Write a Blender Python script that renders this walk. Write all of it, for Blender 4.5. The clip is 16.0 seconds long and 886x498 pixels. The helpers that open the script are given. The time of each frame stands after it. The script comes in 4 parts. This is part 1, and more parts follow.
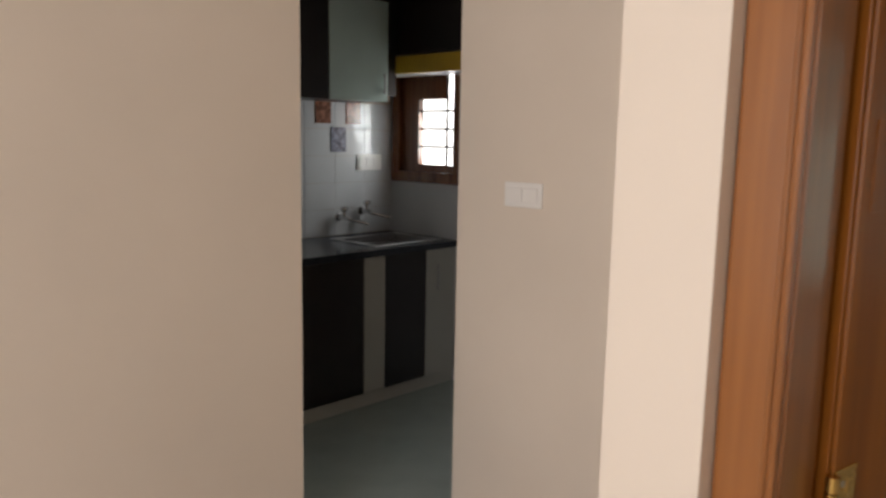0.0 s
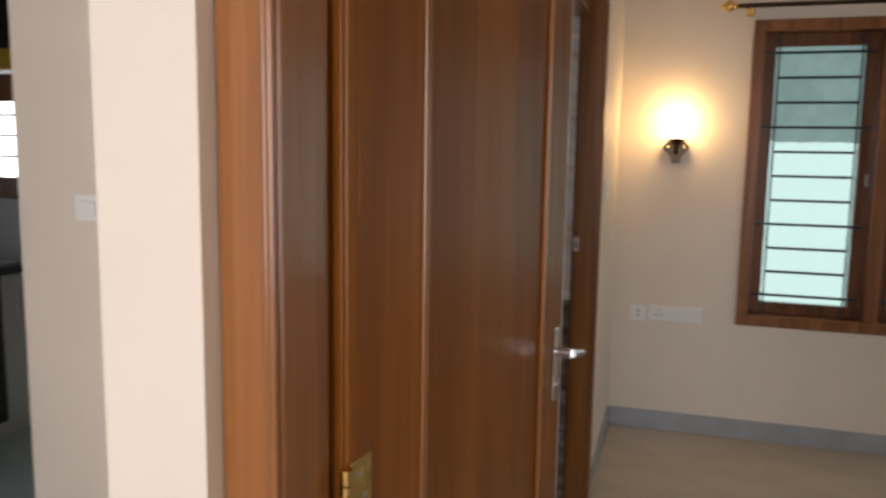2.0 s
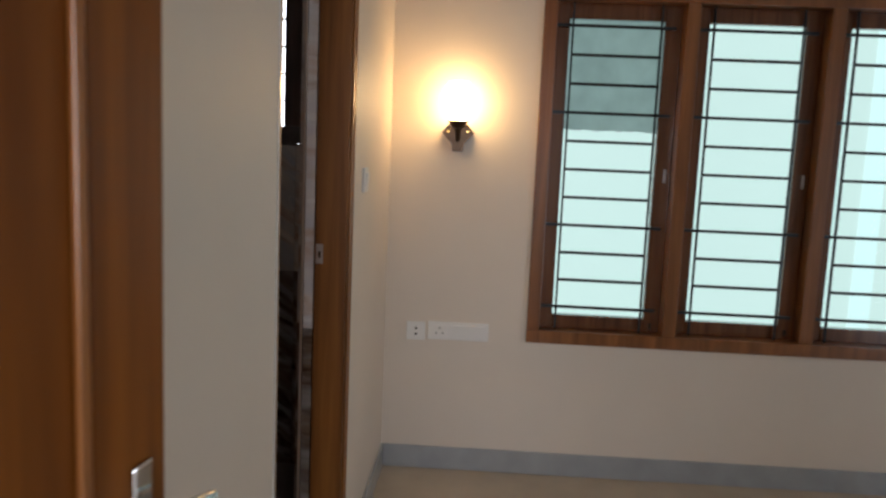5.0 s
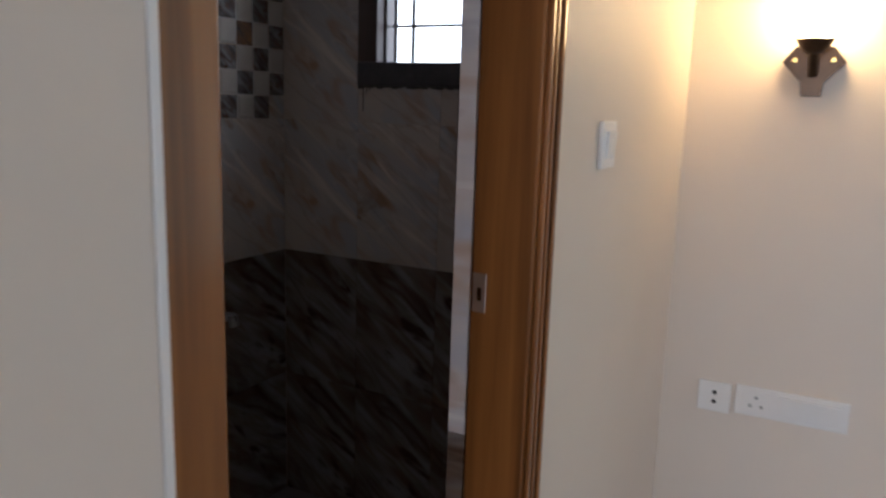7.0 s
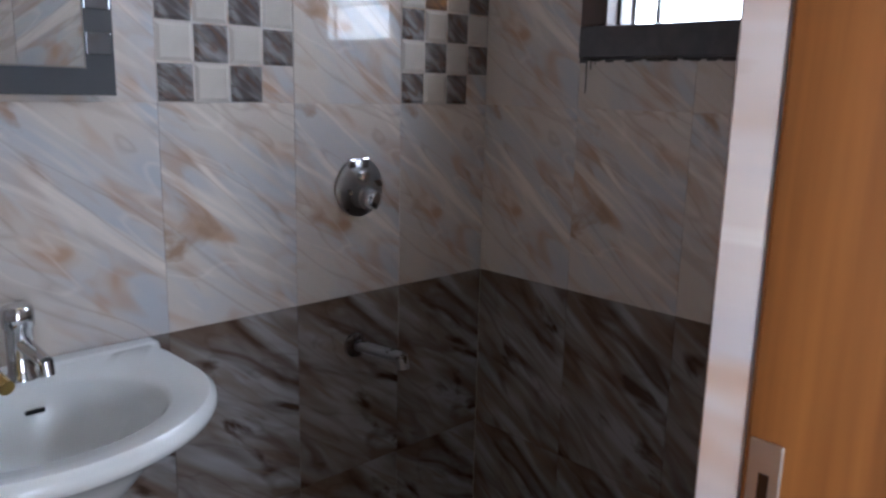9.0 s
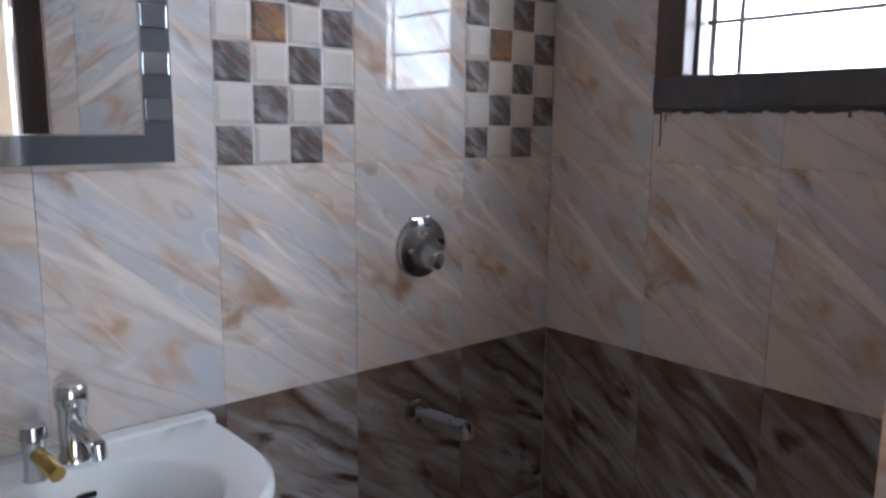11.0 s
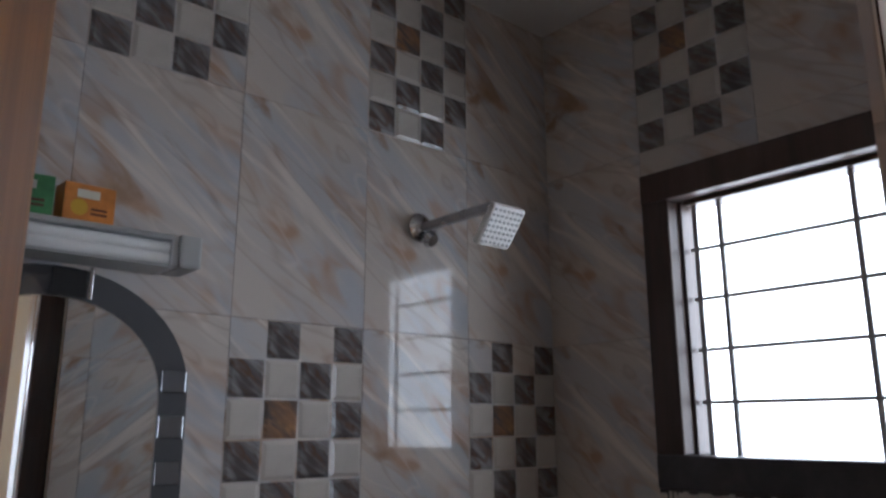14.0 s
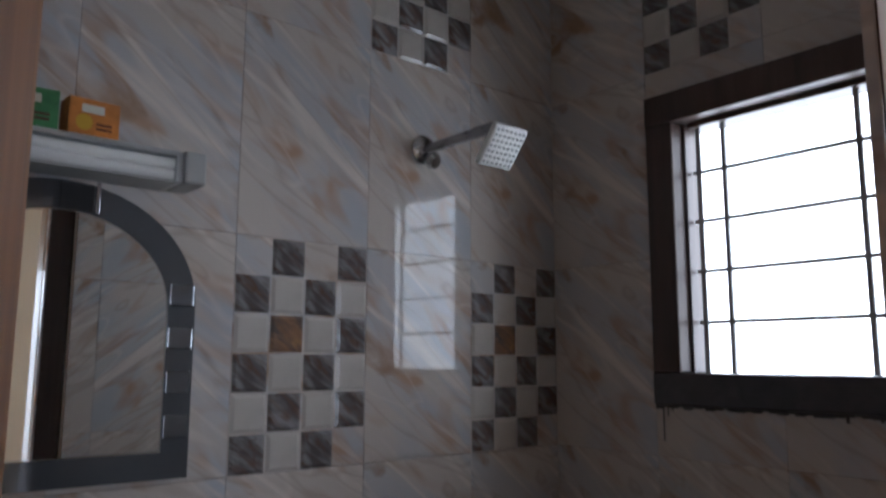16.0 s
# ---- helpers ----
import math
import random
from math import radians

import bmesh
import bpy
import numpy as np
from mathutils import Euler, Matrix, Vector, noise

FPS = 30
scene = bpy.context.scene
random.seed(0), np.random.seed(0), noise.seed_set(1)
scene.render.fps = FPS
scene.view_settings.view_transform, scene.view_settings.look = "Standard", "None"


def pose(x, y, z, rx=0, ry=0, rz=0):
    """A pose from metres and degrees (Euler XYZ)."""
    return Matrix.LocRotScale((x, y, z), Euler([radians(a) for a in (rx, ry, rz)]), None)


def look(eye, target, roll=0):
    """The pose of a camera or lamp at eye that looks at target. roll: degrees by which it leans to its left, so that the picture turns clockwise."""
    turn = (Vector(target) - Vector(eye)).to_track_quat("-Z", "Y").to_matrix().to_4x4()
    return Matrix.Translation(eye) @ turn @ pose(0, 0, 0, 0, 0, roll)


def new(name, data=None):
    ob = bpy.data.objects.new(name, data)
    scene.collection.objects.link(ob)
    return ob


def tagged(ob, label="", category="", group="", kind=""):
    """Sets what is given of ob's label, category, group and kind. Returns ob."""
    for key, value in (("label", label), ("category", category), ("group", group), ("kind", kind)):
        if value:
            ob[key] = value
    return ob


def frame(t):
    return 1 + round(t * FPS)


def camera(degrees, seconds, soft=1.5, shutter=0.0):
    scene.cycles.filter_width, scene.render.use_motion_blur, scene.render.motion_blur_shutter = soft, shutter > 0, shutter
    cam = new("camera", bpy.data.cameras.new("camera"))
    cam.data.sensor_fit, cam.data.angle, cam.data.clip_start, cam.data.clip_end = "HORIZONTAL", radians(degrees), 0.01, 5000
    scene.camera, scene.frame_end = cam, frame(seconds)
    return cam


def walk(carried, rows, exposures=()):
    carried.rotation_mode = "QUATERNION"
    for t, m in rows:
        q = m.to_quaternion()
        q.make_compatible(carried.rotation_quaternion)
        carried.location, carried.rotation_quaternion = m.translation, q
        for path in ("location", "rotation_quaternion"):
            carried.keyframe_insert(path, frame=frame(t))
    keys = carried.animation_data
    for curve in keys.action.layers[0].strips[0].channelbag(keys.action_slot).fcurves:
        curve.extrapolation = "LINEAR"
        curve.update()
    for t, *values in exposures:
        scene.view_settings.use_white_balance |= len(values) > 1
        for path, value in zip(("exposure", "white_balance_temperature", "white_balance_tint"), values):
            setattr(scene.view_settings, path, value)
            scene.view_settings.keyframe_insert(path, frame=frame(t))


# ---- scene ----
cam = camera(60.4, 16.0, soft=2.6, shutter=0.4)
PATH = [
    (0, (0.83, 0.449, 1.499), (2.251, 1.827, 1.209), 1.1),
    (0.5, (0.842, 0.398, 1.495), (2.368, 1.661, 1.218), 1.3),
    (1, (0.858, 0.359, 1.496), (2.54, 1.408, 1.233), 1.0),
    (1.5, (0.884, 0.337, 1.496), (2.687, 1.166, 1.246), 0.9),
    (2, (0.934, 0.346, 1.502), (2.834, 0.918, 1.248), 0.9),
    (2.5, (0.998, 0.383, 1.504), (2.956, 0.71, 1.262), 1.5),
    (2.7, (1.012, 0.398, 1.506), (2.983, 0.634, 1.266), 1.6),
    (3, (1.051, 0.46, 1.5), (3.034, 0.535, 1.256), 2.5),
    (3.2, (1.074, 0.48, 1.494), (3.058, 0.462, 1.247), 2.3),
    (5.5, (2.109, 0.179, 1.46), (4.081, 0.378, 1.193), 2.6),
    (6.2, (2.589, 0.151, 1.491), (4.483, 0.692, 1.138), 1.5),
    (6.6, (2.814, 0.195, 1.47), (4.627, 0.944, 1.081), 1.3),
    (7, (3.034, 0.253, 1.41), (4.778, 1.16, 1.04), 1.8),
    (7.6, (3.288, 0.375, 1.428), (4.987, 1.358, 1.042), 2.5),
    (8, (3.419, 0.433, 1.395), (5.046, 1.534, 1.02), 1.9),
    (8.5, (3.522, 0.491, 1.389), (5.014, 1.765, 1.0), 1.2),
    (9, (3.579, 0.538, 1.381), (4.945, 1.942, 0.977), 1.3),
    (11.3, (3.621, 0.648, 1.438), (4.895, 2.162, 1.151), 0.1),
    (11.5, (3.609, 0.656, 1.443), (4.913, 2.156, 1.223), -0.2),
    (12, (3.607, 0.638, 1.481), (4.92, 2.146, 1.424), -0.6),
    (12.5, (3.599, 0.632, 1.512), (4.907, 2.142, 1.609), -0.5),
    (13, (3.591, 0.628, 1.549), (4.885, 2.135, 1.778), -0.3),
    (13.5, (3.588, 0.624, 1.574), (4.87, 2.119, 1.924), -0.4),
    (14, (3.582, 0.62, 1.599), (4.849, 2.099, 2.053), -0.1),
    (14.5, (3.578, 0.609, 1.607), (4.831, 2.08, 2.122), 0.1),
    (15, (3.576, 0.608, 1.603), (4.831, 2.086, 2.092), 0.2),
    (15.5, (3.58, 0.607, 1.592), (4.841, 2.102, 2.01), 0.1),
    (16, (3.583, 0.603, 1.562), (4.854, 2.119, 1.852), 0.2),
]
EXPOSURES = [
    (0, -0.15, 6900, 12), (1.0, -0.05, 6550, 10), (2.0, 0.10, 6400, 10), (2.5, 0.15, 6450, 10), (3.2, 0.05, 6450, 10), (5.5, 0.05, 6050, 10), (6.6, 0.3, 5600, 10), (7.2, 0.55, 5550, 10), (8, 1.35, 5450, 10), (8.5, 1.75, 5450, 10), (9, 2.2, 5400, 10),
    (11.4, 2.5, 5500, 10), (12.5, 1.85, 5700, 10), (13.3, 1.4, 5700, 10), (14.5, 0.85, 5650, 10), (16, 0.9, 5600, 10),
]
walk(cam, [(t, look(eye, target, roll)) for t, eye, target, roll in PATH], EXPOSURES)

# ---- world and large lights ----
world = bpy.data.worlds.new("world")
scene.world = world
world.use_nodes = True
wn = world.node_tree
sky = wn.nodes.new("ShaderNodeTexSky")
sky.sky_type, sky.sun_disc = "NISHITA", False
sky.sun_elevation, sky.sun_rotation = radians(50), radians(200)
wn.nodes["Background"].inputs[1].default_value = 0.12
wn.links.new(sky.outputs[0], wn.nodes["Background"].inputs[0])

sun_data = bpy.data.lights.new("sun", "SUN")
sun_data.energy, sun_data.angle, sun_data.color = 2.5, radians(0.5), (1, 0.95, 0.88)
sun = new("sun", sun_data)
sun.matrix_world = look((0, 0, 10), (1.5, 3.5, 0))


def area(name, at, to, w, h, power, colour):
    d = bpy.data.lights.new(name, "AREA")
    d.shape, d.size, d.size_y, d.energy, d.color = "RECTANGLE", w, h, power, colour
    o = new(name, d)
    o.matrix_world = look(at, to)
    return o


# skylight in the openings of the kitchen window and of an unseen, added hall window
area("kitchen_window_light", (4.30, 3.78, 1.53), (3.2, 3.6, 1.0), 0.35, 0.38, 5.2, (0.88, 0.97, 1.0))
area("hall_window_light", (-1.92, 0.6, 1.5), (1.0, 0.9, 1.2), 1.8, 1.5, 76, (0.97, 0.95, 0.98))
# added fill before the closed south wall; no door or window stands there
area("bedroom_fill_light", (3.15, -2.96, 1.2), (3.8, 0.5, 1.1), 1.2, 2.0, 21, (0.90, 0.93, 1.0))


# ---- materials ----
def material(name, colour, rough=0.5, metal=0.0, scale=0, amount=0.0, bump=0.0, bump_scale=60, spec=0.5, coat=0.0, coords="Object"):
    m = bpy.data.materials.new(name)
    m.use_nodes = True
    nt = m.node_tree
    b = nt.nodes["Principled BSDF"]
    b.inputs["Base Color"].default_value = (*colour, 1)
    b.inputs["Roughness"].default_value = rough
    b.inputs["Metallic"].default_value = metal
    b.inputs["Specular IOR Level"].default_value = spec
    b.inputs["Coat Weight"].default_value = coat
    tc = nt.nodes.new("ShaderNodeTexCoord")
    if amount:
        big = nt.nodes.new("ShaderNodeTexNoise")
        big.inputs["Scale"].default_value, big.inputs["Detail"].default_value = scale, 6
        nt.links.new(tc.outputs[coords], big.inputs["Vector"])
        r = nt.nodes.new("ShaderNodeValToRGB")
        r.color_ramp.elements[0].position, r.color_ramp.elements[1].position = 0.3, 0.7
        r.color_ramp.elements[0].color = (*[c * (1 - amount) for c in colour], 1)
        r.color_ramp.elements[1].color = (*[min(1, c * (1 + amount)) for c in colour], 1)
        nt.links.new(big.outputs["Fac"], r.inputs[0])
        nt.links.new(r.outputs[0], b.inputs["Base Color"])
        mr = nt.nodes.new("ShaderNodeMapRange")
        mr.inputs[3].default_value, mr.inputs[4].default_value = max(0.02, rough - 0.06), min(1, rough + 0.08)
        nt.links.new(big.outputs["Fac"], mr.inputs[0])
        nt.links.new(mr.outputs[0], b.inputs["Roughness"])
    if bump:
        fine = nt.nodes.new("ShaderNodeTexNoise")
        fine.inputs["Scale"].default_value, fine.inputs["Detail"].default_value = bump_scale, 5
        nt.links.new(tc.outputs[coords], fine.inputs["Vector"])
        bp = nt.nodes.new("ShaderNodeBump")
        bp.inputs["Strength"].default_value, bp.inputs["Distance"].default_value = bump, 0.004
        nt.links.new(fine.outputs["Fac"], bp.inputs["Height"])
        nt.links.new(bp.outputs[0], b.inputs["Normal"])
    return m


def wood(name, dark, light, rough=0.3, stretch=(14, 14, 0.7), coat=0.3):
    m = bpy.data.materials.new(name)
    m.use_nodes = True
    nt = m.node_tree
    b = nt.nodes["Principled BSDF"]
    tc, mp = nt.nodes.new("ShaderNodeTexCoord"), nt.nodes.new("ShaderNodeMapping")
    mp.inputs["Scale"].default_value = stretch
    nt.links.new(tc.outputs["Object"], mp.inputs["Vector"])
    n1, n2 = nt.nodes.new("ShaderNodeTexNoise"), nt.nodes.new("ShaderNodeTexNoise")
    n1.inputs["Scale"].default_value, n1.inputs["Detail"].default_value, n1.inputs["Distortion"].default_value = 1.0, 8, 1.2
    n2.inputs["Scale"].default_value, n2.inputs["Detail"].default_value = 7.0, 4
    for n in (n1, n2):
        nt.links.new(mp.outputs[0], n.inputs["Vector"])
    add = nt.nodes.new("ShaderNodeMath")
    add.operation = "MULTIPLY_ADD"
    add.inputs[1].default_value = 0.3
    nt.links.new(n2.outputs["Fac"], add.inputs[0])
    nt.links.new(n1.outputs["Fac"], add.inputs[2])
    r = nt.nodes.new("ShaderNodeValToRGB")
    r.color_ramp.elements[0].position, r.color_ramp.elements[1].position = 0.42, 0.88
    r.color_ramp.elements[0].color, r.color_ramp.elements[1].color = (*dark, 1), (*light, 1)
    nt.links.new(add.outputs[0], r.inputs[0])
    nt.links.new(r.outputs[0], b.inputs["Base Color"])
    b.inputs["Roughness"].default_value, b.inputs["Coat Weight"].default_value, b.inputs["Coat Roughness"].default_value = rough, coat, 0.15
    bp = nt.nodes.new("ShaderNodeBump")
    bp.inputs["Strength"].default_value, bp.inputs["Distance"].default_value = 0.12, 0.002
    nt.links.new(n2.outputs["Fac"], bp.inputs["Height"])
    nt.links.new(bp.outputs[0], b.inputs["Normal"])
    return m


def marble(name, base, cool, vein, rough=0.05, k=1.0, thin=0.0):
    """A printed glossy wall tile: diagonal clouds, cool streaks and rust veins, the same print on each tile."""
    m = bpy.data.materials.new(name)
    m.use_nodes = True
    nt = m.node_tree
    b = nt.nodes["Principled BSDF"]
    tc = nt.nodes.new("ShaderNodeTexCoord")
    info = nt.nodes.new("ShaderNodeObjectInfo")
    off = nt.nodes.new("ShaderNodeVectorMath")
    off.operation = "SCALE"
    off.inputs[0].default_value = (0.0, 0.35, 0.0)
    nt.links.new(info.outputs["Random"], off.inputs["Scale"])
    shift = nt.nodes.new("ShaderNodeVectorMath")
    nt.links.new(tc.outputs["Object"], shift.inputs[0])
    nt.links.new(off.outputs[0], shift.inputs[1])

    def layer(scale, stretch, seed, detail, dist, lo, hi, ridge=False):
        rot, mp, n, r = (nt.nodes.new(k) for k in ("ShaderNodeMapping", "ShaderNodeMapping", "ShaderNodeTexNoise", "ShaderNodeMapRange"))
        rot.inputs["Rotation"].default_value = (0, radians(-36), 0)
        rot.inputs["Location"].default_value = (seed, seed * 0.7, 0)
        mp.inputs["Scale"].default_value = (k * scale, k * scale * 0.5, k * scale * stretch)
        n.inputs["Scale"].default_value, n.inputs["Detail"].default_value, n.inputs["Distortion"].default_value = 1, detail, dist
        r.inputs[1].default_value, r.inputs[2].default_value = lo, hi
        nt.links.new(shift.outputs[0], rot.inputs["Vector"])
        nt.links.new(rot.outputs[0], mp.inputs["Vector"])
        nt.links.new(mp.outputs[0], n.inputs["Vector"])
        nt.links.new(n.outputs["Fac"], r.inputs[0])
        if not ridge:
            return r.outputs[0]
        r.inputs[1].default_value, r.inputs[2].default_value = 0.0, 1.0
        sub, ab = nt.nodes.new("ShaderNodeMath"), nt.nodes.new("ShaderNodeMath")
        sub.operation, ab.operation = "SUBTRACT", "ABSOLUTE"
        sub.inputs[1].default_value = lo
        nt.links.new(r.outputs[0], sub.inputs[0])
        nt.links.new(sub.outputs[0], ab.inputs[0])
        line = nt.nodes.new("ShaderNodeMapRange")
        line.inputs[1].default_value, line.inputs[2].default_value = 0.0, hi
        line.inputs[3].default_value, line.inputs[4].default_value = thin, 0.0
        nt.links.new(ab.outputs[0], line.inputs[0])
        return line.outputs[0]

    def mix(fac, a, c):
        x = nt.nodes.new("ShaderNodeMix")
        x.data_type = "RGBA"
        nt.links.new(fac, x.inputs["Factor"])
        if isinstance(a, tuple):
            x.inputs["A"].default_value = (*a, 1)
        else:
            nt.links.new(a, x.inputs["A"])
        x.inputs["B"].default_value = (*c, 1)
        return x.outputs["Result"]

    col = mix(layer(2.4, 4.5, 1.3, 3, 0.8, 0.42, 0.62), base, cool)
    col = mix(layer(4.2, 3.2, 7.7, 2, 1.2, 0.50, 0.72), col, vein)
    col = mix(layer(3.8, 2.3, 3.1, 4, 1.2, 0.59, 0.68), col, tuple(v * 0.78 for v in vein))
    col = mix(layer(3.0, 7.0, 11.9, 3, 0.8, 0.58, 0.70), col, tuple(min(0.85, v * 1.22) for v in base))
    if thin:
        col = mix(layer(2.2, 4.4, 5.3, 2, 0.35, 0.53, 0.020, True), col, tuple(min(0.8, v * 1.35) for v in base))
        col = mix(layer(2.0, 4.8, 9.4, 2, 0.4, 0.46, 0.014, True), col, tuple(v * 0.6 for v in vein))
    nt.links.new(col, b.inputs["Base Color"])
    b.inputs["Roughness"].default_value = rough
    b.inputs["Specular IOR Level"].default_value = 0.33
    return m


def glow(name, colour, strength):
    m = bpy.data.materials.new(name)
    m.use_nodes = True
    b = m.node_tree.nodes["Principled BSDF"]
    b.inputs["Base Color"].default_value = (0.02, 0.02, 0.02, 1)
    b.inputs["Emission Color"].default_value = (*colour, 1)
    b.inputs["Emission Strength"].default_value = strength
    return m


CREAM = material("cream_wall_paint", (0.76, 0.68, 0.59), 0.55, 0, 1.7, 0.035, 0.06, 90)
WHITE = material("white_ceiling_paint", (0.80, 0.78, 0.75), 0.8, 0, 2, 0.02, 0.05, 80)
TEAK = wood("varnished_teak", (0.22, 0.075, 0.017), (0.47, 0.190, 0.048))
TEAK_RED = wood("reddish_varnished_teak", (0.155, 0.052, 0.013), (0.35, 0.132, 0.034))
TEAK_BATH = wood("honey_varnished_teak", (0.15, 0.054, 0.012), (0.36, 0.145, 0.036))
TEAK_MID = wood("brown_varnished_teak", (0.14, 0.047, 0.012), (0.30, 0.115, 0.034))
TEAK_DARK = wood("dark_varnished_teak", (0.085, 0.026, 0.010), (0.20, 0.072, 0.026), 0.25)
DOOR_WOOD = wood("door_panel_veneer", (0.15, 0.044, 0.006), (0.295, 0.100, 0.013), 0.34, (9, 9, 0.6), 0.0)
DOOR_WOOD.node_tree.nodes["Principled BSDF"].inputs["Specular IOR Level"].default_value = 0.22
WEATHERED = wood("weathered_brown_wood", (0.045, 0.027, 0.022), (0.11, 0.066, 0.052), 0.35, (12, 12, 1.2), 0.0)
# near-black wood: the shade on the door post's back, put into the colour
UNLIT_POST_BACK = wood("unlit_post_back_wood", (0.03, 0.014, 0.010), (0.075, 0.038, 0.028), 0.2)
# dark grey of the sealant; on the window's bottom rail it holds the bluish sheen
RAIL_SEALANT_GREY = wood("rail_sheen_and_sealant_grey", (0.042, 0.040, 0.045), (0.080, 0.072, 0.074), 0.28, (12, 12, 12), 0.0)
TILE_LIGHT = marble("cream_marble_tile", (0.57, 0.51, 0.455), (0.46, 0.47, 0.495), (0.46, 0.32, 0.225), 0.025, k=0.9, thin=0.3)
TILE_DARK = marble("dark_brown_marble_tile", (0.155, 0.115, 0.088), (0.30, 0.29, 0.285), (0.075, 0.042, 0.027), 0.025, thin=0.22)
MOSAIC_LIGHT = material("cream_mosaic_glaze", (0.54, 0.50, 0.45), 0.08, 0, 9, 0.14)
MOSAIC_DARK = marble("charcoal_mosaic_glaze", (0.10, 0.088, 0.085), (0.28, 0.27, 0.27), (0.16, 0.095, 0.065), k=3.0, thin=0.6)
MOSAIC_RUST = marble("rust_mosaic_glaze", (0.24, 0.14, 0.09), (0.12, 0.10, 0.09), (0.36, 0.20, 0.10), k=3.0, thin=0.6)
TILE_EDGE = marble("pale_marble_edging", (0.74, 0.71, 0.71), (0.64, 0.64, 0.69), (0.60, 0.46, 0.38))
MIRROR_MID = material("bevelled_grey_mirror", (0.24, 0.25, 0.27), 0.08, 0.8)
GROUT = material("tile_grout", (0.52, 0.46, 0.40), 0.85, 0, 30, 0.08)
FLOOR = material("beige_vitrified_floor", (0.52, 0.44, 0.34), 0.16, 0, 5, 0.06)
FLOOR_BATH = material("grey_bath_floor", (0.25, 0.23, 0.22), 0.35, 0, 8, 0.1)
FLOOR_K = material("pale_green_floor_tile", (0.40, 0.47, 0.45), 0.18, 0, 6, 0.05)
SKIRT = material("grey_skirting_tile", (0.36, 0.38, 0.40), 0.22, 0, 8, 0.08)
VALVE_METAL = material("dull_chrome", (0.36, 0.36, 0.37), 0.28, 1.0, 25, 0.1)
CHROME = material("chrome", (0.62, 0.62, 0.63), 0.12, 1.0)
STEEL = material("brushed_steel", (0.55, 0.55, 0.56), 0.3, 1.0, 40, 0.06)
BRASS = material("polished_brass", (0.72, 0.50, 0.17), 0.25, 1.0, 30, 0.15)
CERAMIC = material("white_ceramic", (0.78, 0.80, 0.80), 0.06, 0, 3, 0.02)
PLASTIC = material("white_plastic", (0.84, 0.83, 0.81), 0.35)
PLASTIC_GREY = material("grey_plastic", (0.38, 0.38, 0.37), 0.4, 0, 20, 0.06)
ALU = material("silver_aluminium", (0.55, 0.56, 0.57), 0.35, 1.0, 30, 0.05)
BLACK = material("black_iron", (0.012, 0.012, 0.013), 0.4, 0.3, 50, 0.2)
BRONZE = material("dark_bronze", (0.06, 0.035, 0.02), 0.3, 0.8, 20, 0.3)
DARK_LAM = material("dark_brown_laminate", (0.022, 0.016, 0.015), 0.35, 0, 8, 0.15)
PALE_LAM = material("pale_cream_laminate", (0.50, 0.50, 0.46), 0.3, 0, 5, 0.03)
GREEN_LAM = material("pale_mint_laminate", (0.55, 0.69, 0.66), 0.2, 0, 5, 0.03)
GRANITE = material("black_granite", (0.03, 0.033, 0.042), 0.12, 0, 220, 0.6)
K_TILE = material("glossy_white_kitchen_tile", (0.56, 0.58, 0.60), 0.07, 0, 4, 0.03)
YELLOW = material("yellow_paint", (0.55, 0.34, 0.03), 0.5, 0, 12, 0.08)
PICTURE_RED = material("red_printed_tile", (0.25, 0.11, 0.07), 0.15, 0, 30, 0.6)
PICTURE_BLUE = material("blue_printed_tile", (0.20, 0.21, 0.27), 0.15, 0, 34, 0.7)
GREEN_BOX = material("green_soap_carton", (0.06, 0.22, 0.08), 0.4, 0, 30, 0.3)
ORANGE_BOX = material("orange_soap_carton", (0.55, 0.20, 0.04), 0.4, 0, 30, 0.3)
LABEL = material("cream_print", (0.62, 0.60, 0.52), 0.4)
DARK_PRINT = material("dark_print", (0.10, 0.03, 0.015), 0.5)
MIRROR = material("mirror_silver", (0.86, 0.88, 0.87), 0.015, 1.0)
MIRROR_GREY = material("smoked_mirror_border", (0.15, 0.16, 0.175), 0.06, 0.65)
FILM = material("grey_window_film", (0.36, 0.40, 0.40), 0.3, 0, 12, 0.15)
FILM.node_tree.nodes["Principled BSDF"].inputs["Transmission Weight"].default_value = 0.9
FILM.node_tree.nodes["Principled BSDF"].inputs["IOR"].default_value = 1.1
LAMP_GLASS = glow("lit_frosted_globe", (1.0, 0.62, 0.26), 21)
SKY_BATH = glow("bright_overcast", (0.95, 0.97, 1.0), 3.3)
SKY_KITCHEN = glow("bright_overcast_courtyard", (1.0, 1.0, 1.0), 3.0)
# emission in place of daylight on the outside wall; it also lights the bedroom
SKY_BED = glow("glowing_pale_wall", (0.68, 0.88, 0.82), 0.95)
SKY_BRIGHT = glow("glowing_strip", (0.74, 1.0, 0.97), 0.98)
TUBE = material("tube_glass", (0.80, 0.80, 0.78), 0.2)

STAY = material("pale_blue_plastic", (0.78, 0.88, 0.93), 0.2)
STAY.node_tree.nodes["Principled BSDF"].inputs["Transmission Weight"].default_value = 1.0
GLASS = bpy.data.materials.new("window_glass")
GLASS.use_nodes = True
_b = GLASS.node_tree.nodes["Principled BSDF"]
_b.inputs["Transmission Weight"].default_value, _b.inputs["Roughness"].default_value, _b.inputs["IOR"].default_value = 1.0, 0.0, 1.05
_b.inputs["Base Color"].default_value = (0.94, 0.98, 0.97, 1)


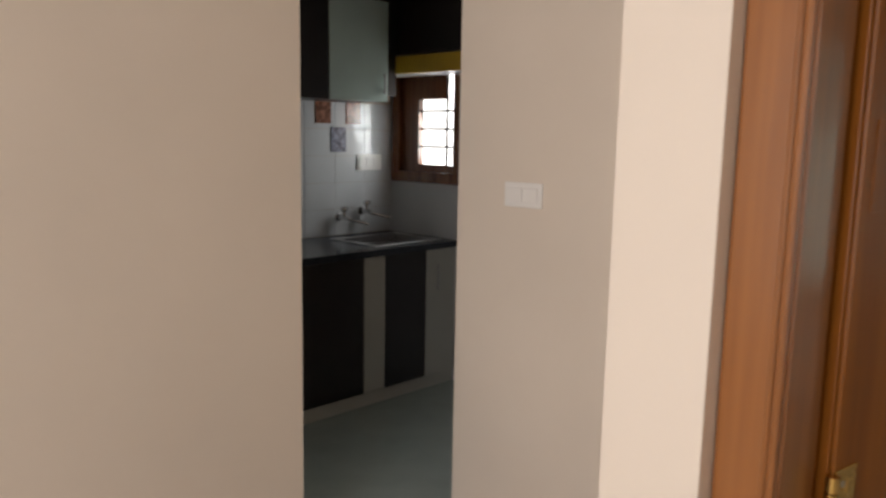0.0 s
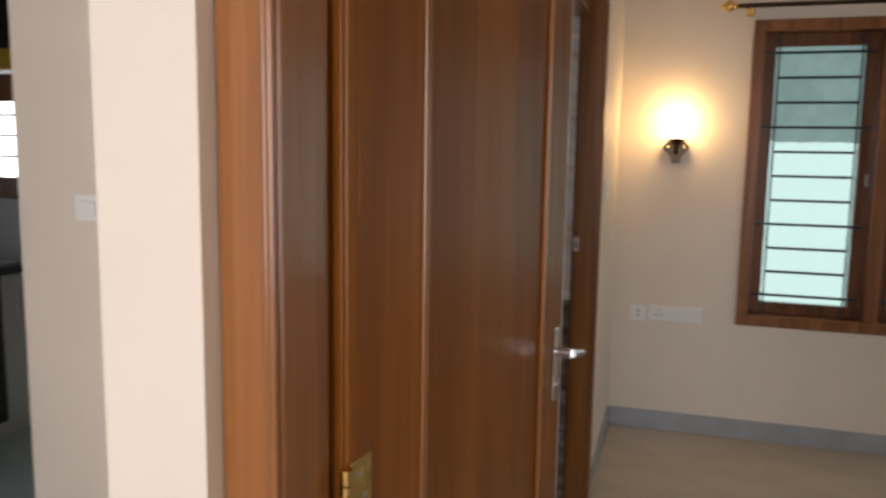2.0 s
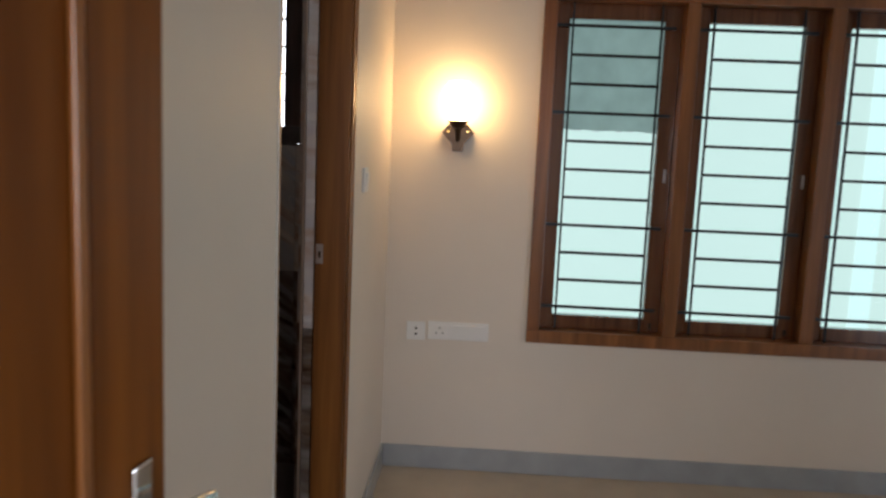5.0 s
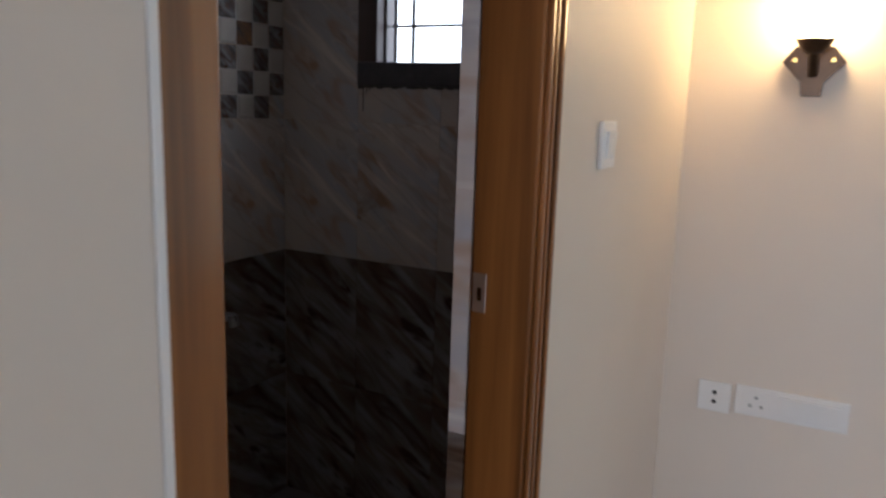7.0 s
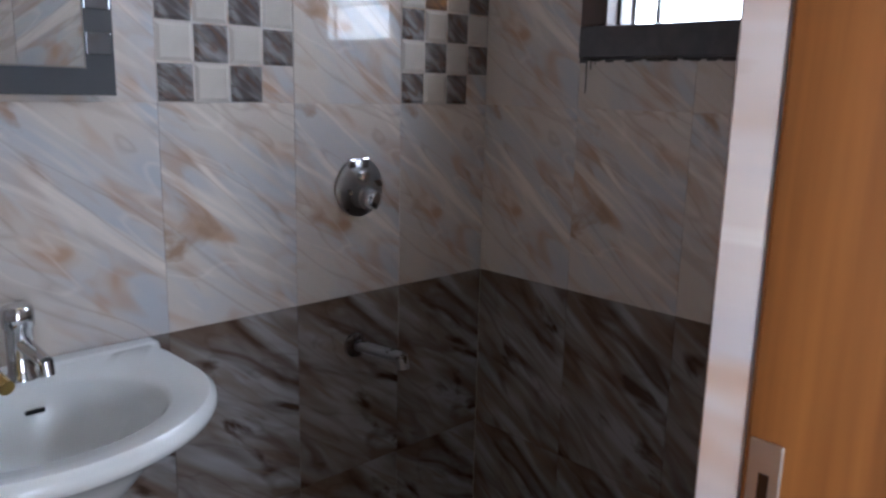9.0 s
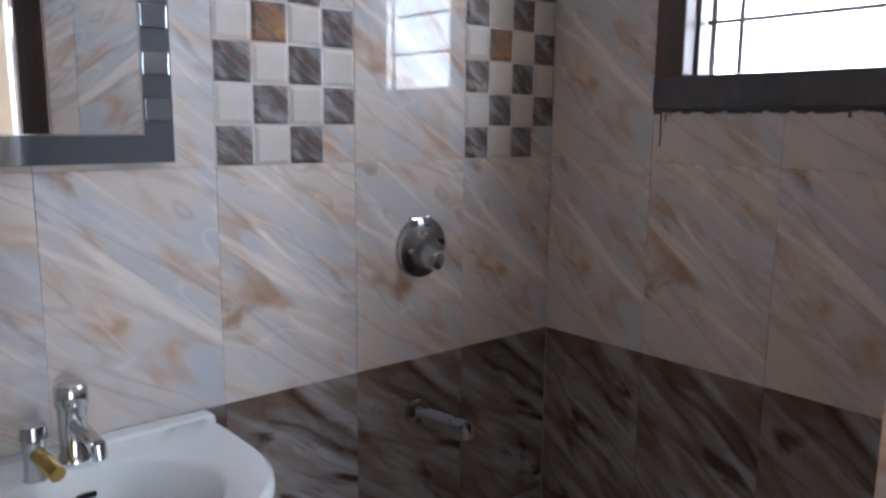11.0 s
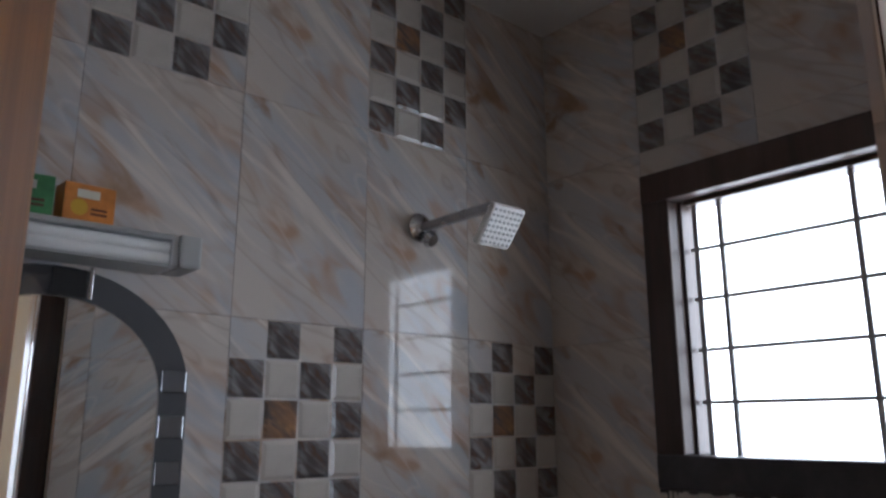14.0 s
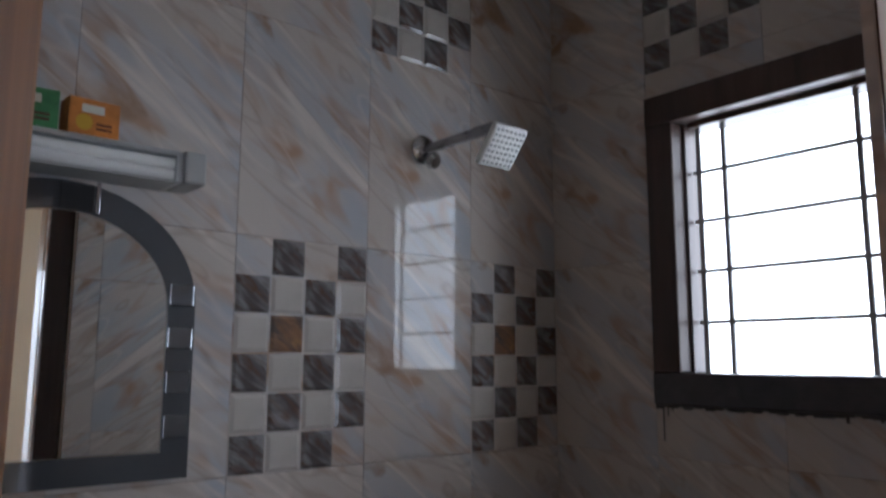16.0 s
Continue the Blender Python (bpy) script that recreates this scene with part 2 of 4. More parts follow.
# ---- mesh helpers ----
def add_box(bm, x0, x1, y0, y1, z0, z1, bevel=0.0):
    r = bmesh.ops.create_cube(bm, size=1)
    bmesh.ops.scale(bm, vec=(abs(x1 - x0), abs(y1 - y0), abs(z1 - z0)), verts=r["verts"])
    bmesh.ops.translate(bm, vec=((x0 + x1) / 2, (y0 + y1) / 2, (z0 + z1) / 2), verts=r["verts"])
    if bevel:
        es = list({e for v in r["verts"] for e in v.link_edges})
        bmesh.ops.bevel(bm, geom=es, offset=bevel, segments=2, affect="EDGES", profile=0.5)
    return bm


def box(x0, x1, y0, y1, z0, z1, bevel=0.0):
    return add_box(bmesh.new(), x0, x1, y0, y1, z0, z1, bevel)


def add_tube(bm, a, b, r, r2=None, seg=16):
    a, b = Vector(a), Vector(b)
    m = Matrix.Translation((a + b) / 2) @ (b - a).to_track_quat("Z", "Y").to_matrix().to_4x4()
    bmesh.ops.create_cone(bm, cap_ends=True, segments=seg, radius1=r, radius2=r if r2 is None else r2, depth=(b - a).length, matrix=m)
    return bm


def tube(a, b, r, r2=None, seg=16):
    return add_tube(bmesh.new(), a, b, r, r2, seg)


def lathe(profile, centre, axis=(0, 0, 1), seg=28):
    """A turned shape from (radius, height) pairs along axis."""
    bm = bmesh.new()
    rings = []
    for r, h in profile:
        rings.append([bm.verts.new((max(r, 1e-4) * math.cos(2 * math.pi * i / seg), max(r, 1e-4) * math.sin(2 * math.pi * i / seg), h)) for i in range(seg)])
    for p, q in zip(rings, rings[1:]):
        for i in range(seg):
            bm.faces.new((p[i], p[(i + 1) % seg], q[(i + 1) % seg], q[i]))
    bm.faces.new(rings[0][::-1])
    bm.faces.new(rings[-1])
    bmesh.ops.transform(bm, matrix=Matrix.Translation(centre) @ Vector(axis).to_track_quat("Z", "Y").to_matrix().to_4x4(), verts=bm.verts)
    return bm


def prism(outline, d0, d1, plane="xz"):
    """An outline of (u, v) pairs pushed from d0 to d1 across its plane."""
    bm = bmesh.new()
    place = {"xz": lambda u, v, d: (u, d, v), "yz": lambda u, v, d: (d, u, v), "xy": lambda u, v, d: (u, v, d)}[plane]
    f, g = [bm.verts.new(place(u, v, d0)) for u, v in outline], [bm.verts.new(place(u, v, d1)) for u, v in outline]
    bm.faces.new(f)
    bm.faces.new(g[::-1])
    for i in range(len(f)):
        j = (i + 1) % len(f)
        bm.faces.new((f[j], f[i], g[i], g[j]))
    bmesh.ops.recalc_face_normals(bm, faces=bm.faces)
    return bm


def mesh_of(name, bm, mat, smooth=False):
    me = bpy.data.meshes.new(name)
    bmesh.ops.recalc_face_normals(bm, faces=bm.faces)
    bm.to_mesh(me)
    bm.free()
    me.materials.append(mat)
    if smooth:
        me.shade_smooth()
        me.set_sharp_from_angle(angle=radians(40))
    return me


def part(name, bm, mat, parent=None, label="", smooth=False):
    o = new(name, mesh_of(name, bm, mat, smooth))
    if parent:
        o.parent = parent
    return tagged(o, label)


def thing(name, label, category, group=""):
    return tagged(new(name), label, category, group)


def structure(name, bm, mat, label, category, parent=None):
    return tagged(part(name, bm, mat, parent), label, category, "", "structure")


def boxes(*bs):
    bm = bmesh.new()
    for b in bs:
        add_box(bm, *b)
    return bm


# ---- the plan ----
XE, YN = 5.155, 0.64          # bedroom: east wall, north wall
XB, YB0, YB1, XW = 5.10, 0.80, 1.95, 3.36   # bathroom inside
TOP = 2.75
KY, KX, KB = 2.60, 4.18, 4.19  # kitchen: hall side of its wall, east wall, back wall

structure("floor_bedroom", box(1.60, 5.4, -3.0, 0.80, -0.12, 0), FLOOR, "glossy beige vitrified tile floor of the bedroom", "floor")
structure("floor_hall", box(-2.2, 1.60, -2.2, 2.75, -0.12, 0), FLOOR, "beige tile floor of the hall", "floor")
structure("floor_passage", boxes((1.60, 5.4, 0.90, 2.42, -0.12, 0), (1.60, 2.35, 2.42, 2.75, -0.12, 0)), FLOOR, "beige tile floor of the passage", "floor")
structure("floor_bathroom", box(XW, 5.10, 0.80, 1.96, -0.10, 0.002), FLOOR_BATH, "grey tiled bathroom floor", "floor")
structure("floor_kitchen", boxes((1.4, 4.3, 2.75, 4.3, -0.12, 0), (2.35, 4.3, 2.42, 2.75, -0.12, 0)), FLOOR_K, "pale green glossy kitchen floor", "floor")
structure("ceiling", box(-2.2, 5.5, -3.2, 4.4, TOP + 0.05, TOP + 0.2), WHITE, "plain white painted ceiling", "ceiling")
structure("ceiling_bathroom", box(XW, 5.10, 0.80, 1.96, 2.69, 2.79), WHITE, "plain white bathroom ceiling", "ceiling")

# bedroom walls
H = TOP + 0.05
structure("wall_bedroom_north", boxes((4.125, XE, YN, 0.79, 0, H), (3.411, 4.125, YN, 0.79, 2.12, H)), CREAM, "cream painted bedroom wall with the bathroom doorway", "wall")
structure("wall_bedroom_north_west", prism([(1.702, 0.768), (2.65, 0.700), (3.410, 0.680), (3.410, 0.79), (1.702, 0.79)], 0, H, "xy"), CREAM, "cream painted bedroom wall behind the open door", "wall")
# plaster edge in plain white, which paints in its highlight
structure("corner_bead", box(3.4105, 3.420, 0.677, 0.690, 0, 2.1, 0.002), PLASTIC, "plaster edge beside the door frame, its highlight put in as white", "trim")
structure("wall_passage_south", box(1.565, 3.345, 0.79, 0.90, 0, H), CREAM, "cream painted passage wall", "wall")
structure("wall_bedroom_east", boxes((XE, 5.40, 0.0, 0.79, 0, H), (XE, 5.40, -1.86, 0.0, 0, 0.622), (XE, 5.40, -1.86, 0.0, 2.18, H), (XE, 5.40, -3.0, -1.86, 0, H)), CREAM, "cream painted bedroom wall around the window", "wall")
structure("wall_bedroom_south", box(1.72, 5.40, -3.12, -3.0, 0, H), CREAM, "plain cream bedroom wall", "wall")
structure("wall_bedroom_west", boxes((1.565, 1.72, -3.12, 0.004, 0, H), (1.565, 1.72, 0.004, 0.78, 2.12, H), (1.565, 1.702, 0.780, 0.79, 0, H)), CREAM, "white painted wall around the bedroom doorway", "wall")
# hall walls
structure("wall_hall_north", boxes((-2.2, 2.35, KY, 2.75, 0, H), (2.35, 2.95, KY, 2.75, 2.3, H)), CREAM, "cream painted hall wall with the kitchen opening", "wall")
structure("wall_hall_west", boxes((-2.2, -2.0, -2.2, -0.4, 0, H), (-2.2, -2.0, 1.6, 2.75, 0, H), (-2.2, -2.0, -0.4, 1.6, 0, 0.7), (-2.2, -2.0, -0.4, 1.6, 2.3, H)), CREAM, "cream hall wall with a window opening", "wall")
structure("wall_hall_south", box(-2.0, 1.565, -2.2, -2.05, 0, H), CREAM, "plain cream hall wall", "wall")
structure("wall_passage_end", box(5.3, 5.4, 2.07, 2.43, 0, H), CREAM, "plain cream wall closing the passage", "wall")
structure("wall_partition", box(2.95, 3.07, 0.901, 2.43, 0, H), CREAM, "cream painted partition beside the kitchen opening", "wall")
# kitchen walls
structure("wall_kitchen_south", box(3.071, 5.3, 2.31, 2.43, 0, H), CREAM, "plain cream kitchen wall", "wall")
structure("wall_kitchen_west", box(1.4, 1.5, 2.75, 4.3, 0, H), CREAM, "plain cream kitchen wall", "wall")
wall_kb = structure("wall_kitchen_back", box(1.5, 4.18, KB, 4.32, 0, H), GROUT, "kitchen wall with glossy white tiles", "wall")
wall_ke = structure("wall_kitchen_east", boxes((KX, 4.32, 2.431, 3.50, 0, H), (KX, 4.32, 3.50, 4.17, 0, 1.22), (KX, 4.32, 3.50, 4.17, 1.97, H), (KX, 4.32, 4.17, 4.32, 0, H)), K_TILE, "tiled kitchen wall around the window", "wall")
# bathroom walls behind the tiles
wall_bn = structure("wall_bathroom_north", box(3.345, XE, YB1 + 0.008, 2.07, 0, H), GROUT, "marble-tiled bathroom wall behind the basin and shower", "wall")
wall_be = structure("wall_bathroom_east", boxes((5.108, 5.25, 0.80, 1.025, 0, H), (5.108, 5.25, 1.65, 1.958, 0, H), (5.108, 5.25, 1.025, 1.65, 0, 1.463), (5.108, 5.25, 1.025, 1.65, 2.19, H)), GROUT, "marble-tiled bathroom wall around the window", "wall")
wall_bw = structure("wall_bathroom_west", box(3.345, XW, 0.90, 1.958, 0, H), TILE_LIGHT, "plain tiled bathroom wall", "wall")
structure("wall_bathroom_west_outside", box(3.333, 3.3445, 0.90, 2.07, 0, H), CREAM, "cream painted passage wall", "wall")
wall_bs = structure("wall_bathroom_south", boxes((XW, 3.411, 0.7905, 0.7915, 0, H), (4.125, 5.10, 0.7905, 0.7915, 0, H), (XW, 3.411, 0.7915, 0.80, 0, H)), GROUT, "tiled wall beside the bathroom door", "wall")

# outside
structure("backdrop_bathroom", box(5.9, 5.95, -0.3, 2.6, 0.6, 3.4), SKY_BATH, "blown-out daylight outside the bathroom window", "backdrop")
# glowing sheet, not a wall lit by the sun
structure("backdrop_bedroom", box(5.60, 5.65, -3.0, 0.30, 0.2, 2.9), SKY_BED, "pale backdrop outside the bedroom window, its daylight put in as glow", "backdrop")
# the brighter band of light is its own emitting strip
structure("backdrop_strip", box(5.585, 5.595, -1.72, -1.62, 0.2, 2.9), SKY_BRIGHT, "glowing strip standing for a brighter band of light on the outside wall", "backdrop")
structure("backdrop_kitchen", box(4.75, 4.8, 3.0, 4.8, 0.6, 2.4), SKY_KITCHEN, "blown-out daylight outside the kitchen window", "backdrop")
structure("ground", box(-40, 40, -40, 40, -0.4, -0.3), FLOOR_BATH, "plain ground round the house", "ground")


# ---- skirting ----
structure("baseboard_east", box(XE - 0.012, XE - 0.0005, -3.0, YN - 0.013, 0.001, 0.105, 0.002), SKIRT, "grey tile skirting along the bedroom wall", "baseboard")
structure("baseboard_north", box(4.15, XE - 0.0005, YN - 0.012, YN - 0.0005, 0.001, 0.105, 0.002), SKIRT, "grey tile skirting beside the bathroom door", "baseboard")


# ---- door frames ----
def post(x0, x1, y0, y1, z1):
    return box(x0, x1, y0, y1, 0.0, z1, 0.004)


frame_bed = tagged(new("door_frame_bedroom"), "varnished teak door frame with a moulded edge", "door frame", "", "structure")
part("post", post(1.592, 1.700, 0.708, 0.779, 2.11), TEAK_RED, frame_bed)
part("moulding", boxes((1.580, 1.592, 0.710, 0.719, 0, 2.1, 0.004), (1.585, 1.592, 0.720, 0.727, 0, 2.1, 0.003)), TEAK_RED, frame_bed, "rounded moulding along the frame edge")
# same frame as the other post; the darker teak paints in its shade
part("post", post(1.592, 1.780, 0.005, 0.072, 2.11), TEAK_DARK, frame_bed, "teak post with its shade put into a darker wood colour")
part("head", box(1.592, 1.700, 0.072, 0.708, 2.04, 2.11, 0.004), TEAK_RED, frame_bed)

frame_bath = tagged(new("door_frame_bathroom"), "varnished teak bathroom door frame", "door frame", "", "structure")
part("post", post(3.4205, 3.493, 0.692, 0.775, 2.11), TEAK_BATH, frame_bath)
part("post", post(4.050, 4.122, 0.634, 0.733, 2.11), TEAK_BATH, frame_bath)
part("moulding", boxes((4.058, 4.070, 0.626, 0.634, 0, 2.1, 0.003), (4.084, 4.092, 0.628, 0.634, 0, 2.1, 0.002), (4.108, 4.120, 0.627, 0.634, 0, 2.1, 0.003)), TEAK_BATH, frame_bath)
part("head", box(3.493, 4.050, 0.692, 0.758, 2.04, 2.11, 0.004), TEAK_BATH, frame_bath)
strike = part("strike_plate", box(4.0475, 4.050, 0.706, 0.728, 1.105, 1.165, 0.001), STEEL, frame_bath, "worn steel strike plate")
part("latch_hole", box(4.0468, 4.0475, 0.713, 0.720, 1.123, 1.143), BRONZE, strike)
# tiled reveal beyond the frame
structure("door_reveal_tile", boxes((4.052, 4.124, 0.735, 0.764, 0.901, 2.1, 0.001)), TILE_EDGE, "pale marble tile edging behind the door frame", "trim")
structure("door_reveal_tile_lower", boxes((4.052, 4.124, 0.735, 0.764, 0, 0.900, 0.001)), TILE_DARK, "dark brown marble tile edging behind the door frame", "trim")


# ---- bedroom door, standing open ----
def panel_door():
    """Built lying along +x from the hinge, face towards -y."""
    d = thing("door", "varnished brown teak door standing open, with raised panel", "door")
    w, th, h = 0.83, 0.036, 2.03
    part("leaf", box(0, w, 0, th, 0.008, h, 0.002), DOOR_WOOD, d)
    part("edge_strip", box(w, w + 0.004, 0.001, th - 0.001, 0.01, h - 0.002), PLASTIC, d, "pale strip along the door edge")
    for x0, x1, z0, z1 in ((0.0, 0.183, 0.01, h), (w - 0.115, w, 0.01, h)):
        part("stile", box(x0 + 0.002, x1, -0.006, 0.0, z0, z1 - 0.004, 0.003), DOOR_WOOD, d)
    for z0, z1 in ((0.01, 0.20), (1.86, 2.02)):
        part("rail", box(0.185, w - 0.117, -0.0055, 0.0, z0, z1, 0.003), DOOR_WOOD, d)
    part("moulding", boxes((0.186, 0.203, -0.0085, -0.001, 0.21, 1.85, 0.002), (w - 0.132, w - 0.118, -0.0085, -0.001, 0.21, 1.85, 0.002)), TEAK, d, "lighter teak bead round the panel")
    part("patch", box(0.024, 0.048, -0.0075, -0.006, 1.425, 1.525, 0.0005), DOOR_WOOD, d, "raw repaired wood strip near the hinge edge")
    hd = part("handle_plate", box(w - 0.062, w - 0.030, -0.012, -0.006, 0.985, 1.14, 0.004), CHROME, d, "chrome lock plate")
    lever = tube((w - 0.046, -0.012, 1.09), (w - 0.046, -0.045, 1.09), 0.009)
    add_tube(lever, (w - 0.050, -0.044, 1.09), (w + 0.028, -0.044, 1.075), 0.010, 0.008)
    part("lever", lever, CHROME, hd, "", True)
    part("key_cylinder", tube((w - 0.046, -0.012, 1.02), (w - 0.046, -0.018, 1.02), 0.010), STEEL, hd, "", True)
    for z in (0.30, 1.085, 1.80):
        hg = part("hinge", box(0.004, 0.052, -0.0085, -0.0060, z - 0.05, z + 0.05, 0.001), BRASS, d, "polished brass hinge")
        kn = bmesh.new()
        for k in range(5):
            add_tube(kn, (-0.008, -0.010, z - 0.05 + 0.02 * k + 0.001), (-0.008, -0.010, z - 0.05 + 0.02 * k + 0.019), 0.0075)
        part("knuckle", kn, BRASS, hg, "", True)
        for dx, dz in ((0.02, 0.032), (0.036, 0.0), (0.02, -0.032)):
            part("screw", tube((dx, -0.0085, z + dz), (dx, -0.0095, z + dz), 0.004, None, 10), STEEL, hg)
    return d


door = panel_door()
door.matrix_world = pose(1.716, 0.700, 0.002, 0, 0, -9.3)


# ---- bedroom window ----
def bedroom_window():
    w = tagged(new("window_1"), "three-panel varnished teak window with black iron bars and pale glass", "window", "", "structure")
    x0, x1 = XE - 0.018, XE + 0.11
    y_hi, y_lo, z0, z1 = 0.0, -1.86, 0.622, 2.18
    f = 0.058
    part("frame_rail", box(x0, x1, y_lo, y_hi, z0, z0 + f, 0.004), TEAK_MID, w)
    part("frame_rail", box(x0, x1, y_lo, y_hi, z1 - f, z1, 0.004), TEAK_MID, w)
    part("frame_post", box(x0 + 0.001, x1, y_hi - f, y_hi - 0.001, z0 + f, z1 - f, 0.004), TEAK_MID, w)
    part("frame_post", box(x0 + 0.001, x1, y_lo + 0.001, y_lo + f, z0 + f, z1 - f, 0.004), TEAK_MID, w)
    pitch = 0.601
    for k in (1, 2):
        yc = -0.03 - k * pitch
        part("mullion", box(x0 + 0.001, x1, yc - 0.030, yc + 0.030, z0 + f, z1 - f, 0.004), TEAK_MID, w)
    for k in range(3):
        a, b = -0.060 - k * pitch, -0.601 - k * pitch   # opening of this bay
        sx0, sx1 = XE + 0.055, XE + 0.095
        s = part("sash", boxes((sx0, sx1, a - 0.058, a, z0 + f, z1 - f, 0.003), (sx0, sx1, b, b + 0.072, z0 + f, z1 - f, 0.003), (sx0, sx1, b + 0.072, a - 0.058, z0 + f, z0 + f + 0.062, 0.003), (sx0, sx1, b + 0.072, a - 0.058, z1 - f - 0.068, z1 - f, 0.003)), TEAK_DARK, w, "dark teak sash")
        g = part("pane", box(XE + 0.078, XE + 0.083, b + 0.070, a - 0.056, z0 + f + 0.06, z1 - f - 0.066), GLASS, s)
        g.visible_shadow = False
        if k == 0:
            film = bmesh.new()
            add_box(film, XE + 0.072, XE + 0.076, b + 0.073, a - 0.059, 1.585, z1 - f - 0.069)
            for i in range(16):
                yy = b + 0.073 + (a - b - 0.132) * i / 16
                add_box(film, XE + 0.072, XE + 0.076, yy, yy + (a - b - 0.132) / 16, 1.585 - random.uniform(0.002, 0.012), 1.585)
            part("film", film, FILM, s, "grey film on the upper glass with a torn edge")
        part("latch", box(sx0 - 0.010, sx0, b + 0.022, b + 0.034, 1.36, 1.42, 0.003), ALU, s, "small steel window latch")
        part("bolt", box(sx0 - 0.010, sx0, b + 0.034, b + 0.048, z0 + f + 0.018, z0 + f + 0.045, 0.003), BRONZE, s)
        # grille between frame and sash
        gx = XE + 0.035
        gr = part("grille", boxes((gx - 0.006, gx + 0.006, a - 0.074, a - 0.066, z0 + f, z1 - f), (gx - 0.006, gx + 0.006, b + 0.088, b + 0.096, z0 + f, z1 - f)), BLACK, w, "black iron window grille")
        n = 10
        for i in range(n + 1):
            z = z0 + f + 0.105 + i * (z1 - z0 - 2 * f - 0.165 - 0.04) / n
            wide = i in (0, 3, 7, 10)
            ya, yb = (a, b + 0.03) if wide else (a - 0.07, b + 0.09)
            part("bar", box(gx - 0.006, gx + 0.006, yb, ya, z - 0.0062, z + 0.0062), BLACK, gr)
    return w


bedroom_window()

# curtain rod above the window
rod = thing("curtain_rod", "dark curtain rod with a brass finial above the window", "curtain rod")
part("pole", tube((XE - 0.06, 0.090, 2.243), (XE - 0.06, -2.0, 2.243), 0.011), BRONZE, rod, "", True)
part("finial", lathe([(0.008, 0), (0.014, 0.006), (0.012, 0.015), (0.026, 0.028), (0.030, 0.042), (0.022, 0.058), (0.008, 0.066), (0.006, 0.078), (0.001, 0.084)], (XE - 0.06, 0.085, 2.243), (0, 1, 0)), BRASS, rod, "brass finial", True)
for yb in (0.02, -1.92):
    part("bracket", boxes((XE - 0.07, XE, yb - 0.008, yb + 0.008, 2.222, 2.232), (XE - 0.006, XE, yb - 0.018, yb + 0.018, 2.20, 2.262)), BRASS, rod)

# wall lamp
ly = 0.345
lamp = thing("wall_lamp", "lit wall lamp with a frosted globe on a dark bronze bracket", "wall lamp")
part("bracket", prism([(ly - 0.022, 1.468), (ly + 0.022, 1.468), (ly + 0.026, 1.500), (ly + 0.070, 1.548), (ly + 0.042, 1.585), (ly - 0.042, 1.585), (ly - 0.070, 1.548), (ly - 0.026, 1.500)], XE - 0.045, XE, "yz"), BRONZE, lamp)
for dy in (-0.042, 0.042):
    part("stud", lathe([(0.007, 0), (0.005, 0.004)], (XE - 0.045, ly + dy, 1.553), (-1, 0, 0), 12), BRASS, lamp)
part("arm", tube((XE - 0.045, ly, 1.52), (XE - 0.10, ly, 1.57), 0.012), BRONZE, lamp, "", True)
part("cup", lathe([(0.014, 0), (0.030, 0.012), (0.040, 0.030), (0.042, 0.034)], (XE - 0.10, ly, 1.563)), BRONZE, lamp, "", True)
part("globe", lathe([(0.030, 0.0), (0.054, 0.018), (0.073, 0.048), (0.078, 0.078), (0.073, 0.108), (0.060, 0.134), (0.046, 0.150), (0.042, 0.160)], (XE - 0.10, ly, 1.598)), LAMP_GLASS, lamp, "glowing frosted glass globe", True)

lamp.location.z = -0.008

# sockets and switches
sock = thing("socket_plate", "small white two-pin wall socket", "socket")
part("plate", box(XE - 0.010, XE, 0.455, 0.540, 0.605, 0.690, 0.003), PLASTIC, sock)
for dz in (-0.013, 0.013):
    part("hole", tube((XE - 0.0105, 0.497, 0.647 + dz), (XE - 0.0095, 0.497, 0.647 + dz), 0.006, None, 10), BLACK, sock)
strip = thing("socket_strip", "white modular plate with a socket and switches", "socket")
part("plate", box(XE - 0.010, XE, 0.168, 0.444, 0.612, 0.695, 0.004), PLASTIC, strip)
part("outlet", box(XE - 0.013, XE - 0.010, 0.355, 0.425, 0.625, 0.682, 0.002), PLASTIC, strip)
for dy, dz in ((0.390, 0.667), (0.376, 0.643), (0.404, 0.643)):
    part("hole", tube((XE - 0.0136, dy, dz), (XE - 0.0128, dy, dz), 0.005, None, 10), PLASTIC_GREY, strip)
for k in range(4):
    y0 = 0.190 + 0.038 * k
    part("rocker", prism([(XE - 0.010, 0.627), (XE - 0.013, 0.630), (XE - 0.017, 0.680), (XE - 0.010, 0.682)], y0, y0 + 0.034, "xz"), PLASTIC, strip)


def switch_plate(name, label, w, h, n):
    """A plate in the plane y = 0, facing -y, centred."""
    s = thing(name, label, "switch")
    part("plate", box(-w / 2, w / 2, -0.009, 0, -h / 2, h / 2, 0.003), PLASTIC, s)
    cw = (w - 0.03) / n
    for i in range(n):
        x = -w / 2 + 0.015 + i * cw
        part("rocker", prism([(-0.009, -h / 2 + 0.018), (-0.012, -h / 2 + 0.02), (-0.016, h / 2 - 0.02), (-0.009, h / 2 - 0.018)], x + 0.002, x + cw - 0.002, "yz"), PLASTIC, s)
    return s


for name, label, w, h, n, at in (("light_switch", "white two-rocker light switch beside the bathroom door", 0.085, 0.085, 2, (4.40, YN, 1.350)),
                                 ("switch_board", "white switch board on the cream wall beside the kitchen", 0.165, 0.088, 2, (2.95, 2.112, 1.304, 0, 0, -90))):
    switch_plate(name, label, w, h, n).matrix_world = pose(*at)


